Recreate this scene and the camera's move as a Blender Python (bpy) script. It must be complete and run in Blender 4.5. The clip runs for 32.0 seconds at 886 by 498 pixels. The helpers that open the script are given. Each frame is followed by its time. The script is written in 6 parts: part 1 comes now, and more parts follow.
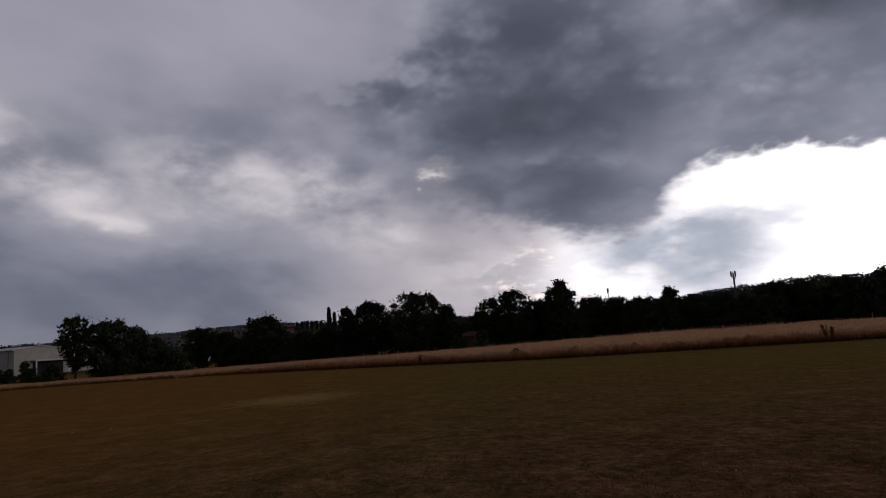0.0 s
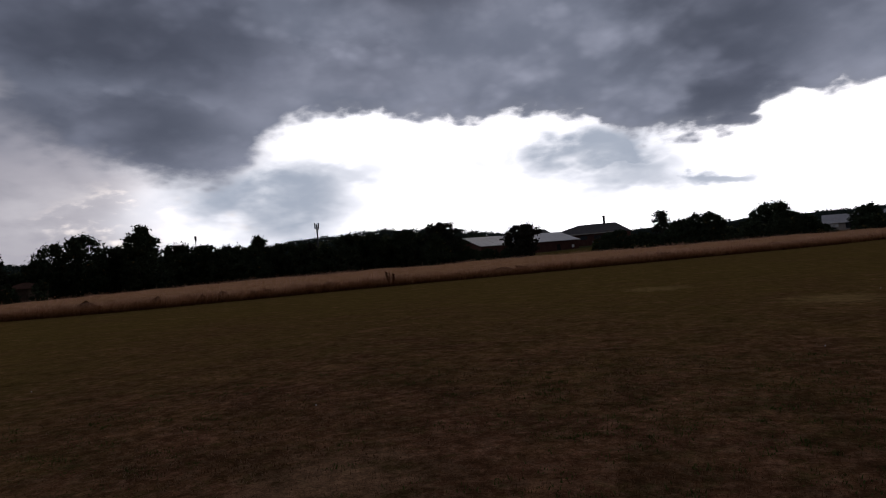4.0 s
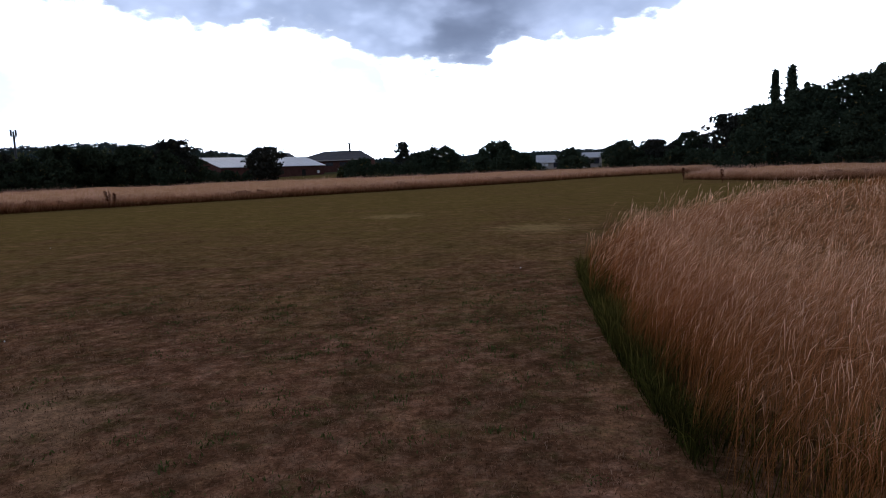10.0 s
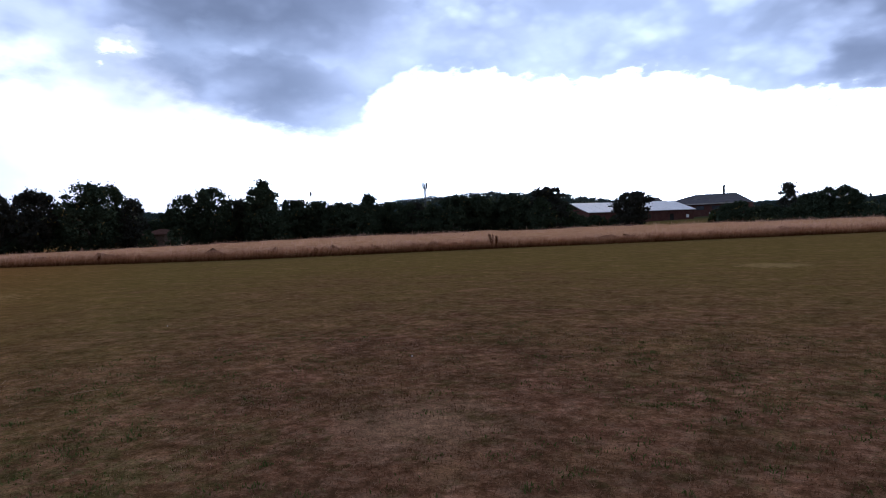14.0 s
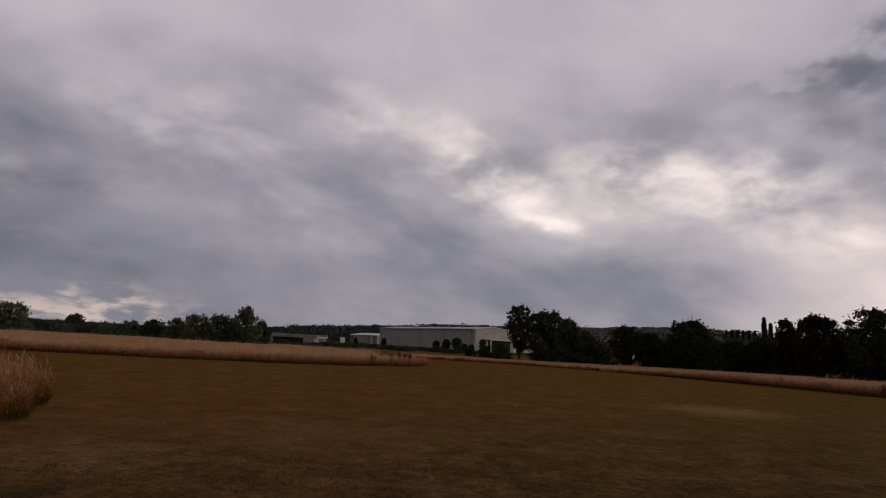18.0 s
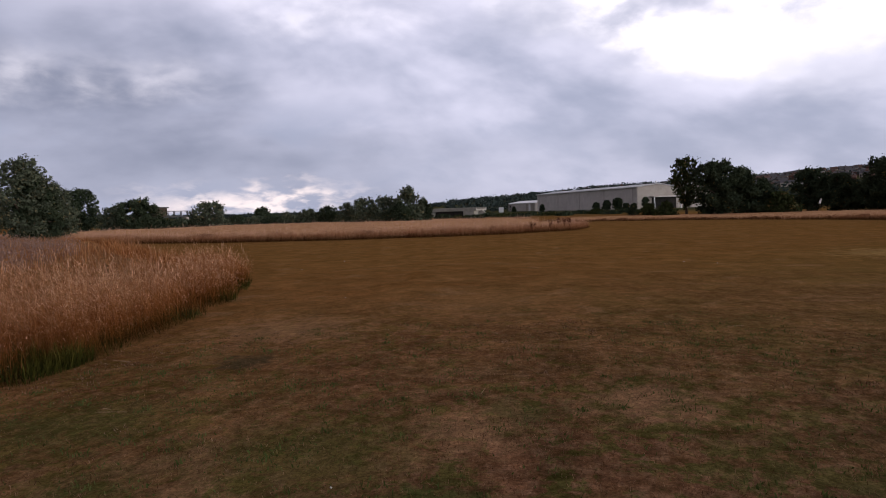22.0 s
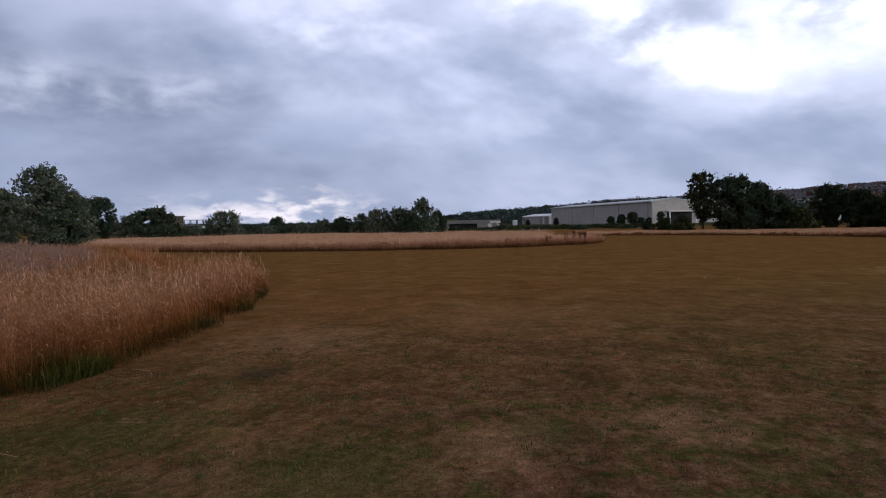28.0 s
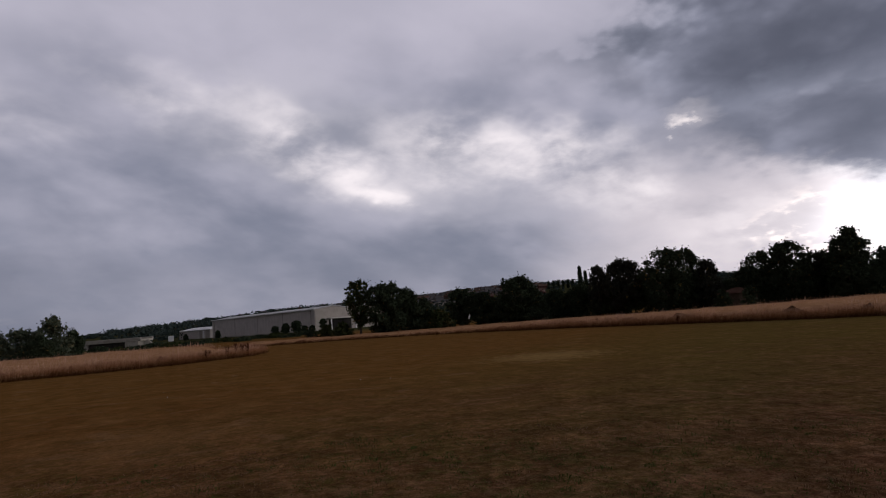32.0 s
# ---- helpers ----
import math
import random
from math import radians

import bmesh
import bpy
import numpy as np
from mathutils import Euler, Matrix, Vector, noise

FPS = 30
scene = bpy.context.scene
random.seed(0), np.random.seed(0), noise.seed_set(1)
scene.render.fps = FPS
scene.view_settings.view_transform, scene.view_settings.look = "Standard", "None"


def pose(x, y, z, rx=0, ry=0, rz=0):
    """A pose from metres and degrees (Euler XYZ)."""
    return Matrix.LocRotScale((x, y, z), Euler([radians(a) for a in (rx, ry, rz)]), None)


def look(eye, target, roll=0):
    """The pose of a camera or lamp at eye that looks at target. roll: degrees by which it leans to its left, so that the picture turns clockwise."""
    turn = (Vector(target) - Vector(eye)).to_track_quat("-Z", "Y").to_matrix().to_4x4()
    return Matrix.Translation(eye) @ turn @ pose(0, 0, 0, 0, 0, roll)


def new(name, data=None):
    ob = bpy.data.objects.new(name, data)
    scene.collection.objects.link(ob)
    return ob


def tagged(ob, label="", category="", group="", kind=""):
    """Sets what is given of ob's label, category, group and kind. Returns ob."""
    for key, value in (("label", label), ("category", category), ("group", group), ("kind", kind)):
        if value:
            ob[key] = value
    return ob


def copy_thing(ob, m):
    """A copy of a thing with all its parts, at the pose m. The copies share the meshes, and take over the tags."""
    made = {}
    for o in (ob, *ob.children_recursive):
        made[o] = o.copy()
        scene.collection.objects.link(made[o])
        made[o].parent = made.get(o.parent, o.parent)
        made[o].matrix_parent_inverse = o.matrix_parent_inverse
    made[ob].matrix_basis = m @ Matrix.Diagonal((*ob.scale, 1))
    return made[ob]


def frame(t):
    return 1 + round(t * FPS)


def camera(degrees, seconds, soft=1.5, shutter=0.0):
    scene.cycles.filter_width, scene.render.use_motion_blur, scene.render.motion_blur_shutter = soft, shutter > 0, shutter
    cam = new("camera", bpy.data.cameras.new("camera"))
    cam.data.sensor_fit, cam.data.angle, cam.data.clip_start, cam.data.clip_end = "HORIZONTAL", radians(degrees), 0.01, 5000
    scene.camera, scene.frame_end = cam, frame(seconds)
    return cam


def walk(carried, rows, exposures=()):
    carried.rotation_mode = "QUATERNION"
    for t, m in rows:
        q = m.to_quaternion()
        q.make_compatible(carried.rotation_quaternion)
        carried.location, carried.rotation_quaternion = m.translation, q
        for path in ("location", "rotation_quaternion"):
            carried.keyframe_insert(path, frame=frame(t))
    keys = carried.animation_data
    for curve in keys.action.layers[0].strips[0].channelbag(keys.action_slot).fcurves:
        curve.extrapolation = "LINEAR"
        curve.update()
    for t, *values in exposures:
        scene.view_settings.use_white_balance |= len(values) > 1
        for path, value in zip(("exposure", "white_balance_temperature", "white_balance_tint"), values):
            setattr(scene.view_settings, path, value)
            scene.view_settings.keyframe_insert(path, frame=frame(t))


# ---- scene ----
cam = camera(69.91, 32.0, soft=1.0)

PATH = [
    (0.0, pose(-0.052, 0.029, 1.65, 98.15, 4.22, 52.84)),
    (0.5, pose(-0.009, -0.009, 1.65, 97.68, 5.10, 49.09)),
    (1.0, pose(0.009, 0.049, 1.65, 96.50, 5.65, 44.65)),
    (1.5, pose(0.058, 0.022, 1.65, 95.12, 5.45, 40.20)),
    (2.0, pose(0.072, 0.065, 1.65, 92.71, 6.02, 35.36)),
    (2.5, pose(0.027, 0.019, 1.65, 91.41, 6.36, 30.36)),
    (3.0, pose(-0.024, -0.018, 1.65, 89.92, 6.25, 25.55)),
    (3.5, pose(-0.157, 0.030, 1.65, 90.05, 5.79, 21.04)),
    (5.5, pose(-0.083, 0.111, 1.65, 91.47, 0.59, 4.22)),
    (6.0, pose(-0.042, 0.032, 1.65, 91.13, 0.11, -0.40)),
    (6.5, pose(0.044, 0.101, 1.65, 90.95, 0.46, -4.33)),
    (7.0, pose(0.063, 0.089, 1.65, 91.12, 0.06, -7.55)),
    (7.5, pose(0.093, 0.003, 1.65, 90.63, 0.85, -11.48)),
    (8.0, pose(0.085, -0.051, 1.65, 89.26, 1.04, -12.38)),
    (8.5, pose(0.027, -0.054, 1.65, 87.55, 1.81, -12.22)),
    (9.0, pose(0.027, -0.003, 1.65, 84.52, 2.22, -10.73)),
    (9.5, pose(0.026, 0.005, 1.65, 82.88, 2.16, -8.31)),
    (10.0, pose(0.030, -0.011, 1.65, 82.60, 2.00, -5.80)),
    (10.5, pose(-0.032, -0.113, 1.65, 82.33, 1.33, -2.87)),
    (11.0, pose(-0.068, -0.082, 1.65, 82.03, 1.39, 0.51)),
    (11.5, pose(-0.018, -0.026, 1.65, 81.84, 2.08, 4.66)),
    (12.0, pose(-0.002, 0.011, 1.65, 81.43, 2.34, 9.07)),
    (12.5, pose(-0.038, 0.009, 1.65, 82.03, 2.53, 14.23)),
    (13.0, pose(-0.082, -0.046, 1.65, 82.18, 1.59, 20.22)),
    (13.5, pose(0.017, -0.100, 1.65, 84.80, 2.06, 26.16)),
    (15.5, pose(0.031, -0.049, 1.65, 98.99, 2.40, 25.42)),
    (16.0, pose(0.013, -0.019, 1.65, 105.38, 2.61, 38.21)),
    (16.5, pose(0.017, -0.021, 1.65, 110.09, -0.21, 51.61)),
    (17.0, pose(0.060, -0.071, 1.65, 108.40, -3.63, 65.41)),
    (17.5, pose(0.021, -0.004, 1.65, 104.11, -7.01, 79.78)),
    (18.0, pose(0.049, 0.015, 1.65, 98.63, -3.05, 89.42)),
    (18.5, pose(0.203, 0.014, 1.65, 94.76, 1.43, 94.53)),
    (19.0, pose(0.036, 0.009, 1.65, 91.79, 0.77, 95.47)),
    (19.5, pose(0.031, 0.029, 1.65, 89.96, 0.76, 95.67)),
    (20.0, pose(0.021, 0.031, 1.65, 87.72, 0.69, 95.06)),
    (20.5, pose(0.017, 0.017, 1.65, 87.26, 0.54, 95.57)),
    (21.0, pose(-0.011, 0.000, 1.65, 87.19, 1.17, 97.48)),
    (21.5, pose(-0.059, 0.038, 1.65, 87.07, 1.53, 101.13)),
    (22.0, pose(-0.073, 0.051, 1.65, 86.62, 1.84, 103.60)),
    (22.5, pose(-0.072, 0.047, 1.65, 85.52, 1.73, 105.61)),
    (23.0, pose(-0.052, 0.008, 1.65, 83.13, 0.43, 109.03)),
    (23.5, pose(0.067, 0.042, 1.65, 82.70, 0.32, 115.36)),
    (24.0, pose(0.210, 0.058, 1.65, 83.43, 0.33, 119.93)),
    (24.5, pose(0.112, -0.036, 1.65, 82.25, 0.33, 122.75)),
    (26.5, pose(0.019, -0.079, 1.65, 80.99, 1.71, 117.35)),
    (27.0, pose(-0.038, -0.068, 1.65, 84.08, 2.41, 113.94)),
    (27.5, pose(-0.126, -0.077, 1.65, 85.91, 2.23, 109.06)),
    (28.0, pose(-0.140, -0.083, 1.65, 87.74, 1.14, 104.81)),
    (28.5, pose(-0.099, -0.101, 1.65, 89.29, 0.82, 99.37)),
    (29.0, pose(0.031, -0.112, 1.65, 92.61, 0.94, 93.17)),
    (29.5, pose(-0.029, -0.074, 1.65, 94.59, 2.49, 89.08)),
    (30.0, pose(-0.064, 0.051, 1.65, 95.54, 3.25, 86.36)),
    (30.5, pose(-0.082, 0.089, 1.65, 96.02, 4.17, 84.03)),
    (31.0, pose(-0.083, 0.086, 1.65, 95.38, 4.21, 81.98)),
    (31.5, pose(-0.044, 0.080, 1.65, 95.99, 4.31, 78.85)),
    (32.0, pose(0.031, 0.059, 1.65, 96.16, 4.39, 75.26)),
]
# seconds, stops, kelvin, tint: the camera's own exposure and white balance
EXPOSURES = [(0.0, -1.1, 6650, 17), (2.5, -1.08, 6600, 17), (3.5, -1.08, 6500, 15), (6.0, -1.65, 6150, 14), (7.5, -1.6, 6100, 14), (8.5, -1.2, 6150, 13), (9.0, -0.7, 6100, 12), (10.0, 0.3, 5600, 11),
             (10.5, 0.6, 5400, 11), (13.5, 0.85, 5300, 12), (15.5, -1.2, 6400, 17), (16.5, -1.55, 7700, 21), (17.5, -1.15, 8100, 21), (18.0, -0.58, 7500, 18), (19.0, 0.1, 7200, 18), (21.0, 0.25, 6650, 16), (23.0, 0.8, 6800, 19),
             (24.0, 1.12, 6350, 16), (26.5, 1.12, 6100, 17), (28.0, 0.35, 6000, 13), (30.0, -0.5, 6150, 13), (32.0, -0.54, 6750, 17)]
walk(cam, PATH, EXPOSURES)

# ---- sky: broken overcast, a dark cloud bank above a bright gap over the trees ----
SUN_AZ, SUN_EL = 12.0, 14.0

# dark lobes of the bank: azimuth, height, half widths, strength
CORES = [(41.0, 22.5, 12.0, 9.0, 1.0), (47.5, 20.5, 10.5, 6.5, 0.9), (36.0, 18.5, 9.0, 6.0, 0.8), (42.0, 11.2, 9.5, 4.6, 0.8), (50.0, 12.6, 5.5, 2.6, 0.55), (60.0, 19.6, 9.0, 1.9, 0.5), (52.5, 18.6, 8.0, 5.6, 0.75),
         (17.5, 28.5, 13.0, 10.5, 1.0), (6.0, 33.0, 15.0, 11.5, 1.0), (24.0, 16.8, 8.0, 2.6, 0.5), (-9.0, 17.0, 9.5, 9.0, 0.8), (-8.5, 11.0, 5.0, 4.0, 0.8), (-20.0, 18.5, 12.0, 6.0, 0.55), (-34.6, 15.2, 3.0, 2.0, 0.8), (-46.0, 14.2, 4.5, 2.6, 0.4)]
# the deepest of them
DEEP = [(17.0, 28.5, 12.0, 9.0, 0.9), (5.0, 33.0, 13.0, 9.5, 1.0), (-9.0, 19.0, 8.0, 6.0, 0.2), (44.0, 19.5, 9.0, 4.0, 0.3)]
# paler grey clouds that stand in the bright gap
INNER = [(30.5, 5.0, 9.0, 5.5, 1.0), (25.0, 7.6, 6.0, 1.8, 0.6), (13.5, 7.4, 7.0, 0.9, 0.55), (2.5, 6.6, 8.0, 2.6, 1.0), (-1.0, 4.4, 6.0, 2.4, 0.8), (-7.4, 3.8, 3.6, 0.9, 0.9), (-23.8, 4.2, 3.2, 0.55, 0.8),
         (-22.0, 7.4, 3.0, 0.6, 0.45), (-31.0, 4.5, 2.8, 1.0, 0.7), (-25.5, 10.6, 3.4, 0.7, 0.7), (-34.4, 14.6, 3.2, 2.0, 1.0), (-30.5, 13.6, 3.5, 1.0, 0.7), (-44.5, 13.2, 5.5, 2.6, 1.0), (-40.5, 15.2, 3.0, 0.7, 0.8)]
# bright torn places in the high cloud: azimuth, height, half widths, slope along the streak, strength
BREAKS = [(73.0, 14.8, 13.0, 4.4, 0.10, 0.9), (87.0, 15.2, 11.0, 4.2, 0.42, 0.95), (82.5, 11.9, 6.0, 1.7, 0.3, 0.8), (98.0, 18.8, 11.0, 3.2, 0.4, 0.42), (64.0, 13.6, 8.0, 3.2, 0.2, 0.85), (58.5, 10.4, 9.0, 5.0, 0.2, 0.85), (50.0, 5.0, 9.0, 4.2, 0.0, 0.8),
          (114.0, 17.0, 12.0, 3.6, 0.1, 0.25), (73.0, 34.0, 11.0, 3.0, 0.1, 0.4), (61.5, 33.0, 9.0, 3.2, 0.0, 0.4), (51.0, 34.5, 8.0, 2.6, 0.0, 0.4), (136.0, 10.6, 18.0, 2.4, 0.0, 0.3)]


def build_world():
    w = bpy.data.worlds.new("overcast_sky")
    scene.world = w
    w.use_nodes = True
    nt = w.node_tree
    nt.nodes.clear()
    N, L = nt.nodes, nt.links

    def put(sock, v):
        if isinstance(v, (int, float, tuple)):
            sock.default_value = v
        else:
            L.new(v, sock)

    def math_(op, a, b=0.0, c=0.0, clamp=False):
        n = N.new("ShaderNodeMath")
        n.operation, n.use_clamp = op, clamp
        put(n.inputs[0], a), put(n.inputs[1], b), put(n.inputs[2], c)
        return n.outputs[0]

    def total(first, *pairs):
        """first plus each (value, weight), the values taken about one half."""
        out = first
        for v, k in pairs:
            out = math_("ADD", out, math_("MULTIPLY", math_("SUBTRACT", v, 0.5), k))
        return out

    def ramp(x, a, b, lo=0.0, hi=1.0):
        n = N.new("ShaderNodeMapRange")
        n.interpolation_type = "SMOOTHSTEP"
        put(n.inputs[0], x), put(n.inputs[1], a), put(n.inputs[2], b), put(n.inputs[3], lo), put(n.inputs[4], hi)
        return n.outputs[0]

    def spot(a, b, c=0.0):
        n = N.new("ShaderNodeCombineXYZ")
        put(n.inputs[0], a), put(n.inputs[1], b), put(n.inputs[2], c)
        return n.outputs[0]

    def cloud_noise(vec, scale, detail, rough=0.55, dist=0.0):
        n = N.new("ShaderNodeTexNoise")
        put(n.inputs["Vector"], vec)
        n.inputs["Scale"].default_value, n.inputs["Detail"].default_value = scale, detail
        n.inputs["Roughness"].default_value, n.inputs["Distortion"].default_value = rough, dist
        return n.outputs[0]

    def billows(vec, scale, detail=2.0, soft=0.35):
        """Rounded heads, 1 in the middle of each and 0 between them."""
        n = N.new("ShaderNodeTexVoronoi")
        n.feature = "SMOOTH_F1"
        put(n.inputs["Vector"], vec)
        n.inputs["Scale"].default_value, n.inputs["Detail"].default_value, n.inputs["Roughness"].default_value = scale, detail, 0.55
        n.inputs["Smoothness"].default_value = soft
        return math_("SUBTRACT", 1.0, n.outputs["Distance"], 0, True)

    def blend(f, a, b):
        n = N.new("ShaderNodeMix")
        n.data_type = "RGBA"
        put(n.inputs[0], f), put(n.inputs[6], a), put(n.inputs[7], b)
        return n.outputs[2]

    def blob(az0, el0, ra, re, slope=0.0):
        """1 in the middle of a lens-shaped cloud, 0 on its rim."""
        da = math_("SUBTRACT", waz, az0)
        de = math_("SUBTRACT", wel, el0)
        if slope:
            de = math_("SUBTRACT", de, math_("MULTIPLY", da, slope))
        u, v = math_("DIVIDE", da, ra), math_("DIVIDE", de, re)
        return math_("SUBTRACT", 1.0, math_("SQRT", math_("ADD", math_("MULTIPLY", u, u), math_("MULTIPLY", v, v))))

    def union(items, lo, hi):
        out = None
        for *shape, k in items:
            b = ramp(blob(*shape), lo, hi, 0.0, k)
            out = b if out is None else math_("ADD", math_("MAXIMUM", out, b), math_("MULTIPLY", math_("MINIMUM", out, b), 0.25))
        return math_("MINIMUM", out, 1.0)

    tc = N.new("ShaderNodeTexCoord")
    sep = N.new("ShaderNodeSeparateXYZ")
    L.new(tc.outputs["Generated"], sep.inputs[0])
    X, Y, Z = sep.outputs
    az = math_("MULTIPLY", math_("ARCTAN2", math_("MULTIPLY", X, -1.0), Y), 57.2958)
    el = math_("MULTIPLY", math_("ARCSINE", Z), 57.2958)
    # cloud layers flatten towards the horizon, as a ceiling seen in perspective
    squash = math_("MULTIPLY", math_("POWER", math_("MAXIMUM", math_("ADD", el, 2.0), 0.1), 0.75), 0.085)
    sdir = spot(math_("MULTIPLY", az, 0.0175), squash)
    den = math_("ADD", math_("MAXIMUM", Z, 0.0), 0.16)
    ceil = spot(math_("DIVIDE", X, den), math_("DIVIDE", Y, den))
    skew = math_("SUBTRACT", el, math_("MULTIPLY", math_("MINIMUM", az, 108.0), 0.30))
    streak_v = spot(math_("ADD", math_("MULTIPLY", az, 0.0175), math_("MULTIPLY", el, 0.006)), math_("MULTIPLY", math_("ADD", skew, 30.0), 0.036), 7.0)
    n_big = cloud_noise(ceil, 0.9, 5, 0.5)
    n_wide = cloud_noise(sdir, 3.0, 4, 0.5)
    n_mid = cloud_noise(sdir, 6.0, 4, 0.48, 0.15)
    n_puff = cloud_noise(sdir, 17.0, 5, 0.55, 0.2)
    n_fine = cloud_noise(sdir, 48.0, 4, 0.6)
    n_streak = cloud_noise(streak_v, 3.6, 5, 0.5, 0.2)
    n_rib = cloud_noise(streak_v, 9.0, 4, 0.5)
    heads = billows(sdir, 13.0, 2.0)
    lobes_v = billows(sdir, 26.0, 1.0, 0.25)

    # outlines drift off their plain shapes at three sizes
    waz = total(az, (n_mid, 13.0), (n_puff, 3.0), (n_fine, 1.2))
    wel = total(el, (n_streak, 5.5), (heads, 1.8), (n_puff, 1.8), (n_fine, 0.7))

    # high overcast: lavender grey, with blue-grey streaks that rise away from the break
    sky = N.new("ShaderNodeTexSky")
    sky.sky_type, sky.sun_disc = "NISHITA", False
    sky.sun_elevation, sky.sun_rotation = radians(SUN_EL), radians(-SUN_AZ)
    skyv = N.new("ShaderNodeVectorMath")
    skyv.operation = "SCALE"
    L.new(sky.outputs[0], skyv.inputs[0])
    skyv.inputs["Scale"].default_value = 0.07
    body_f = total(0.5, (n_streak, 0.9), (n_wide, 0.55), (n_mid, 0.35), (n_rib, 0.14), (n_puff, 0.1))
    overcast = blend(ramp(body_f, 0.26, 0.76), (0.285, 0.328, 0.44, 1), (0.60, 0.63, 0.77, 1))
    overcast = blend(0.05, overcast, skyv.outputs[0])
    overcast = blend(ramp(total(el, (n_wide, 12.0)), 14.0, 27.0, 0.0, 0.7), overcast, (0.77, 0.78, 0.92, 1))
    overcast = blend(ramp(total(az, (el, -1.5)), 87.0, 118.0, 0.0, 0.72), overcast, blend(ramp(body_f, 0.26, 0.76), (0.132, 0.158, 0.226, 1), (0.265, 0.302, 0.398, 1)))
    # dim blue bands low down, under the streaks
    band = math_("MULTIPLY", ramp(el, 12.0, 7.0), ramp(total(0.5, (n_streak, 1.0), (n_rib, 0.5)), 0.5, 0.72))
    overcast = blend(math_("MULTIPLY", math_("MULTIPLY", band, ramp(az, 62.0, 72.0)), 0.6), overcast, (0.25, 0.30, 0.41, 1))
    # a broad pale area round the break, then its bright torn places
    wide = ramp(blob(79.0, 14.0, 26.0, 8.0, 0.22), 0.0, 0.8)
    overcast = blend(math_("MULTIPLY", wide, ramp(n_wide, 0.30, 0.62, 0.25, 0.75)), overcast, (0.74, 0.765, 0.86, 1))
    # the sky pales towards the gap
    paling = math_("MULTIPLY", ramp(blob(49.0, 4.5, 21.0, 11.5), 0.0, 0.75), ramp(total(0.5, (n_mid, 0.7), (n_streak, 0.6)), 0.2, 0.7, 0.5, 0.9))
    overcast = blend(paling, overcast, (1.02, 0.99, 1.06, 1))
    torn = math_("MULTIPLY", union(BREAKS, -0.1, 1.0), ramp(total(0.5, (n_mid, 0.9), (n_puff, 0.7), (n_streak, 0.8), (n_wide, 0.4)), 0.22, 0.86))
    overcast = blend(torn, overcast, (1.42, 1.40, 1.44, 1))
    glow = math_("MULTIPLY", ramp(blob(120.0, 1.3, 13.0, 1.7), 0.0, 0.8), ramp(n_puff, 0.40, 0.60))
    overcast = blend(math_("MULTIPLY", ramp(el, 9.0, 3.0), ramp(az, 68.0, 80.0, 0.0, 0.38)), overcast, (0.285, 0.322, 0.415, 1))
    overcast = blend(math_("MULTIPLY", glow, 0.65), overcast, (1.0, 0.89, 0.84, 1))

    # lower edge of the dark bank, degrees of height over degrees of azimuth
    fc = N.new("ShaderNodeFloatCurve")
    edge = [(-70, 34), (-47, 23), (-39, 18.6), (-33, 15.0), (-29, 12.6), (-24, 10.4), (-18, 9.6), (-13, 9.5), (-8, 7.4), (-1, 8.2), (4, 10.2), (13, 11.0),
            (23, 11.6), (27, 11.4), (30, 10.0), (33, 7.9), (37, 5.4), (43, 7.2), (49, 9.4), (54, 11.4), (58, 14.0), (64, 17), (72, 19), (82, 30), (110, 60)]
    cu = fc.mapping.curves[0]
    pts = [((a + 70) / 180, e / 60) for a, e in edge]
    cu.points[0].location, cu.points[1].location = pts[0], pts[-1]
    for p in pts[1:-1]:
        cu.points.new(*p)
    for p in cu.points:
        p.handle_type = "AUTO_CLAMPED"
    fc.mapping.update()
    L.new(math_("DIVIDE", math_("ADD", total(az, (n_mid, 5.0)), 70.0), 180.0, 0, True), fc.inputs["Value"])
    low = math_("MULTIPLY", fc.outputs[0], 60.0)
    side = ramp(az, 46.0, 58.0)
    above = total(math_("ADD", math_("SUBTRACT", el, low), 0.6), (n_mid, 3.2), (heads, 1.1), (lobes_v, 0.9), (n_puff, 2.2), (n_fine, 1.1))
    bank = ramp(above, math_("MULTIPLY", side, -1.5), math_("ADD", math_("ADD", 1.5, ramp(az, 24.0, 31.0, 0.0, 2.0)), math_("MULTIPLY", side, 6.5)))
    # it ends above the first dark cloud, under paler sky, and dissolves on its far side
    core = union(CORES, -0.2, 0.7)
    lid = math_("MULTIPLY", ramp(total(el, (n_mid, 8.0), (heads, 3.0)), 29.0, 34.0), ramp(total(az, (n_mid, 8.0)), 27.0, 33.0))
    bank = math_("MULTIPLY", bank, math_("SUBTRACT", 1.0, math_("MULTIPLY", lid, 0.9)))
    fade = ramp(total(az, (n_mid, 10.0), (n_puff, 4.0)), 47.0, 60.0)
    bank = math_("MULTIPLY", bank, math_("SUBTRACT", 1.0, math_("MULTIPLY", fade, math_("SUBTRACT", 1.0, ramp(core, 0.1, 0.75)))))
    # a small torn hole that shows bright cloud
    hole = ramp(blob(52.6, 14.3, 3.9, 1.9), 0.0, 0.7)
    flare = ramp(total(blob(52.9, 14.4, 1.9, 1.0), (n_fine, 1.8), (n_puff, 0.8)), 0.1, 1.2, 0.0, 0.65)

    # the bright gap under the bank, warm and broken where it meets the trees
    gap_side = math_("MULTIPLY", ramp(total(az, (n_mid, 10.0)), 47.0, 35.0), ramp(az, -64.0, -50.0))
    gap_h = ramp(math_("SUBTRACT", el, low), 14.0, 3.0)
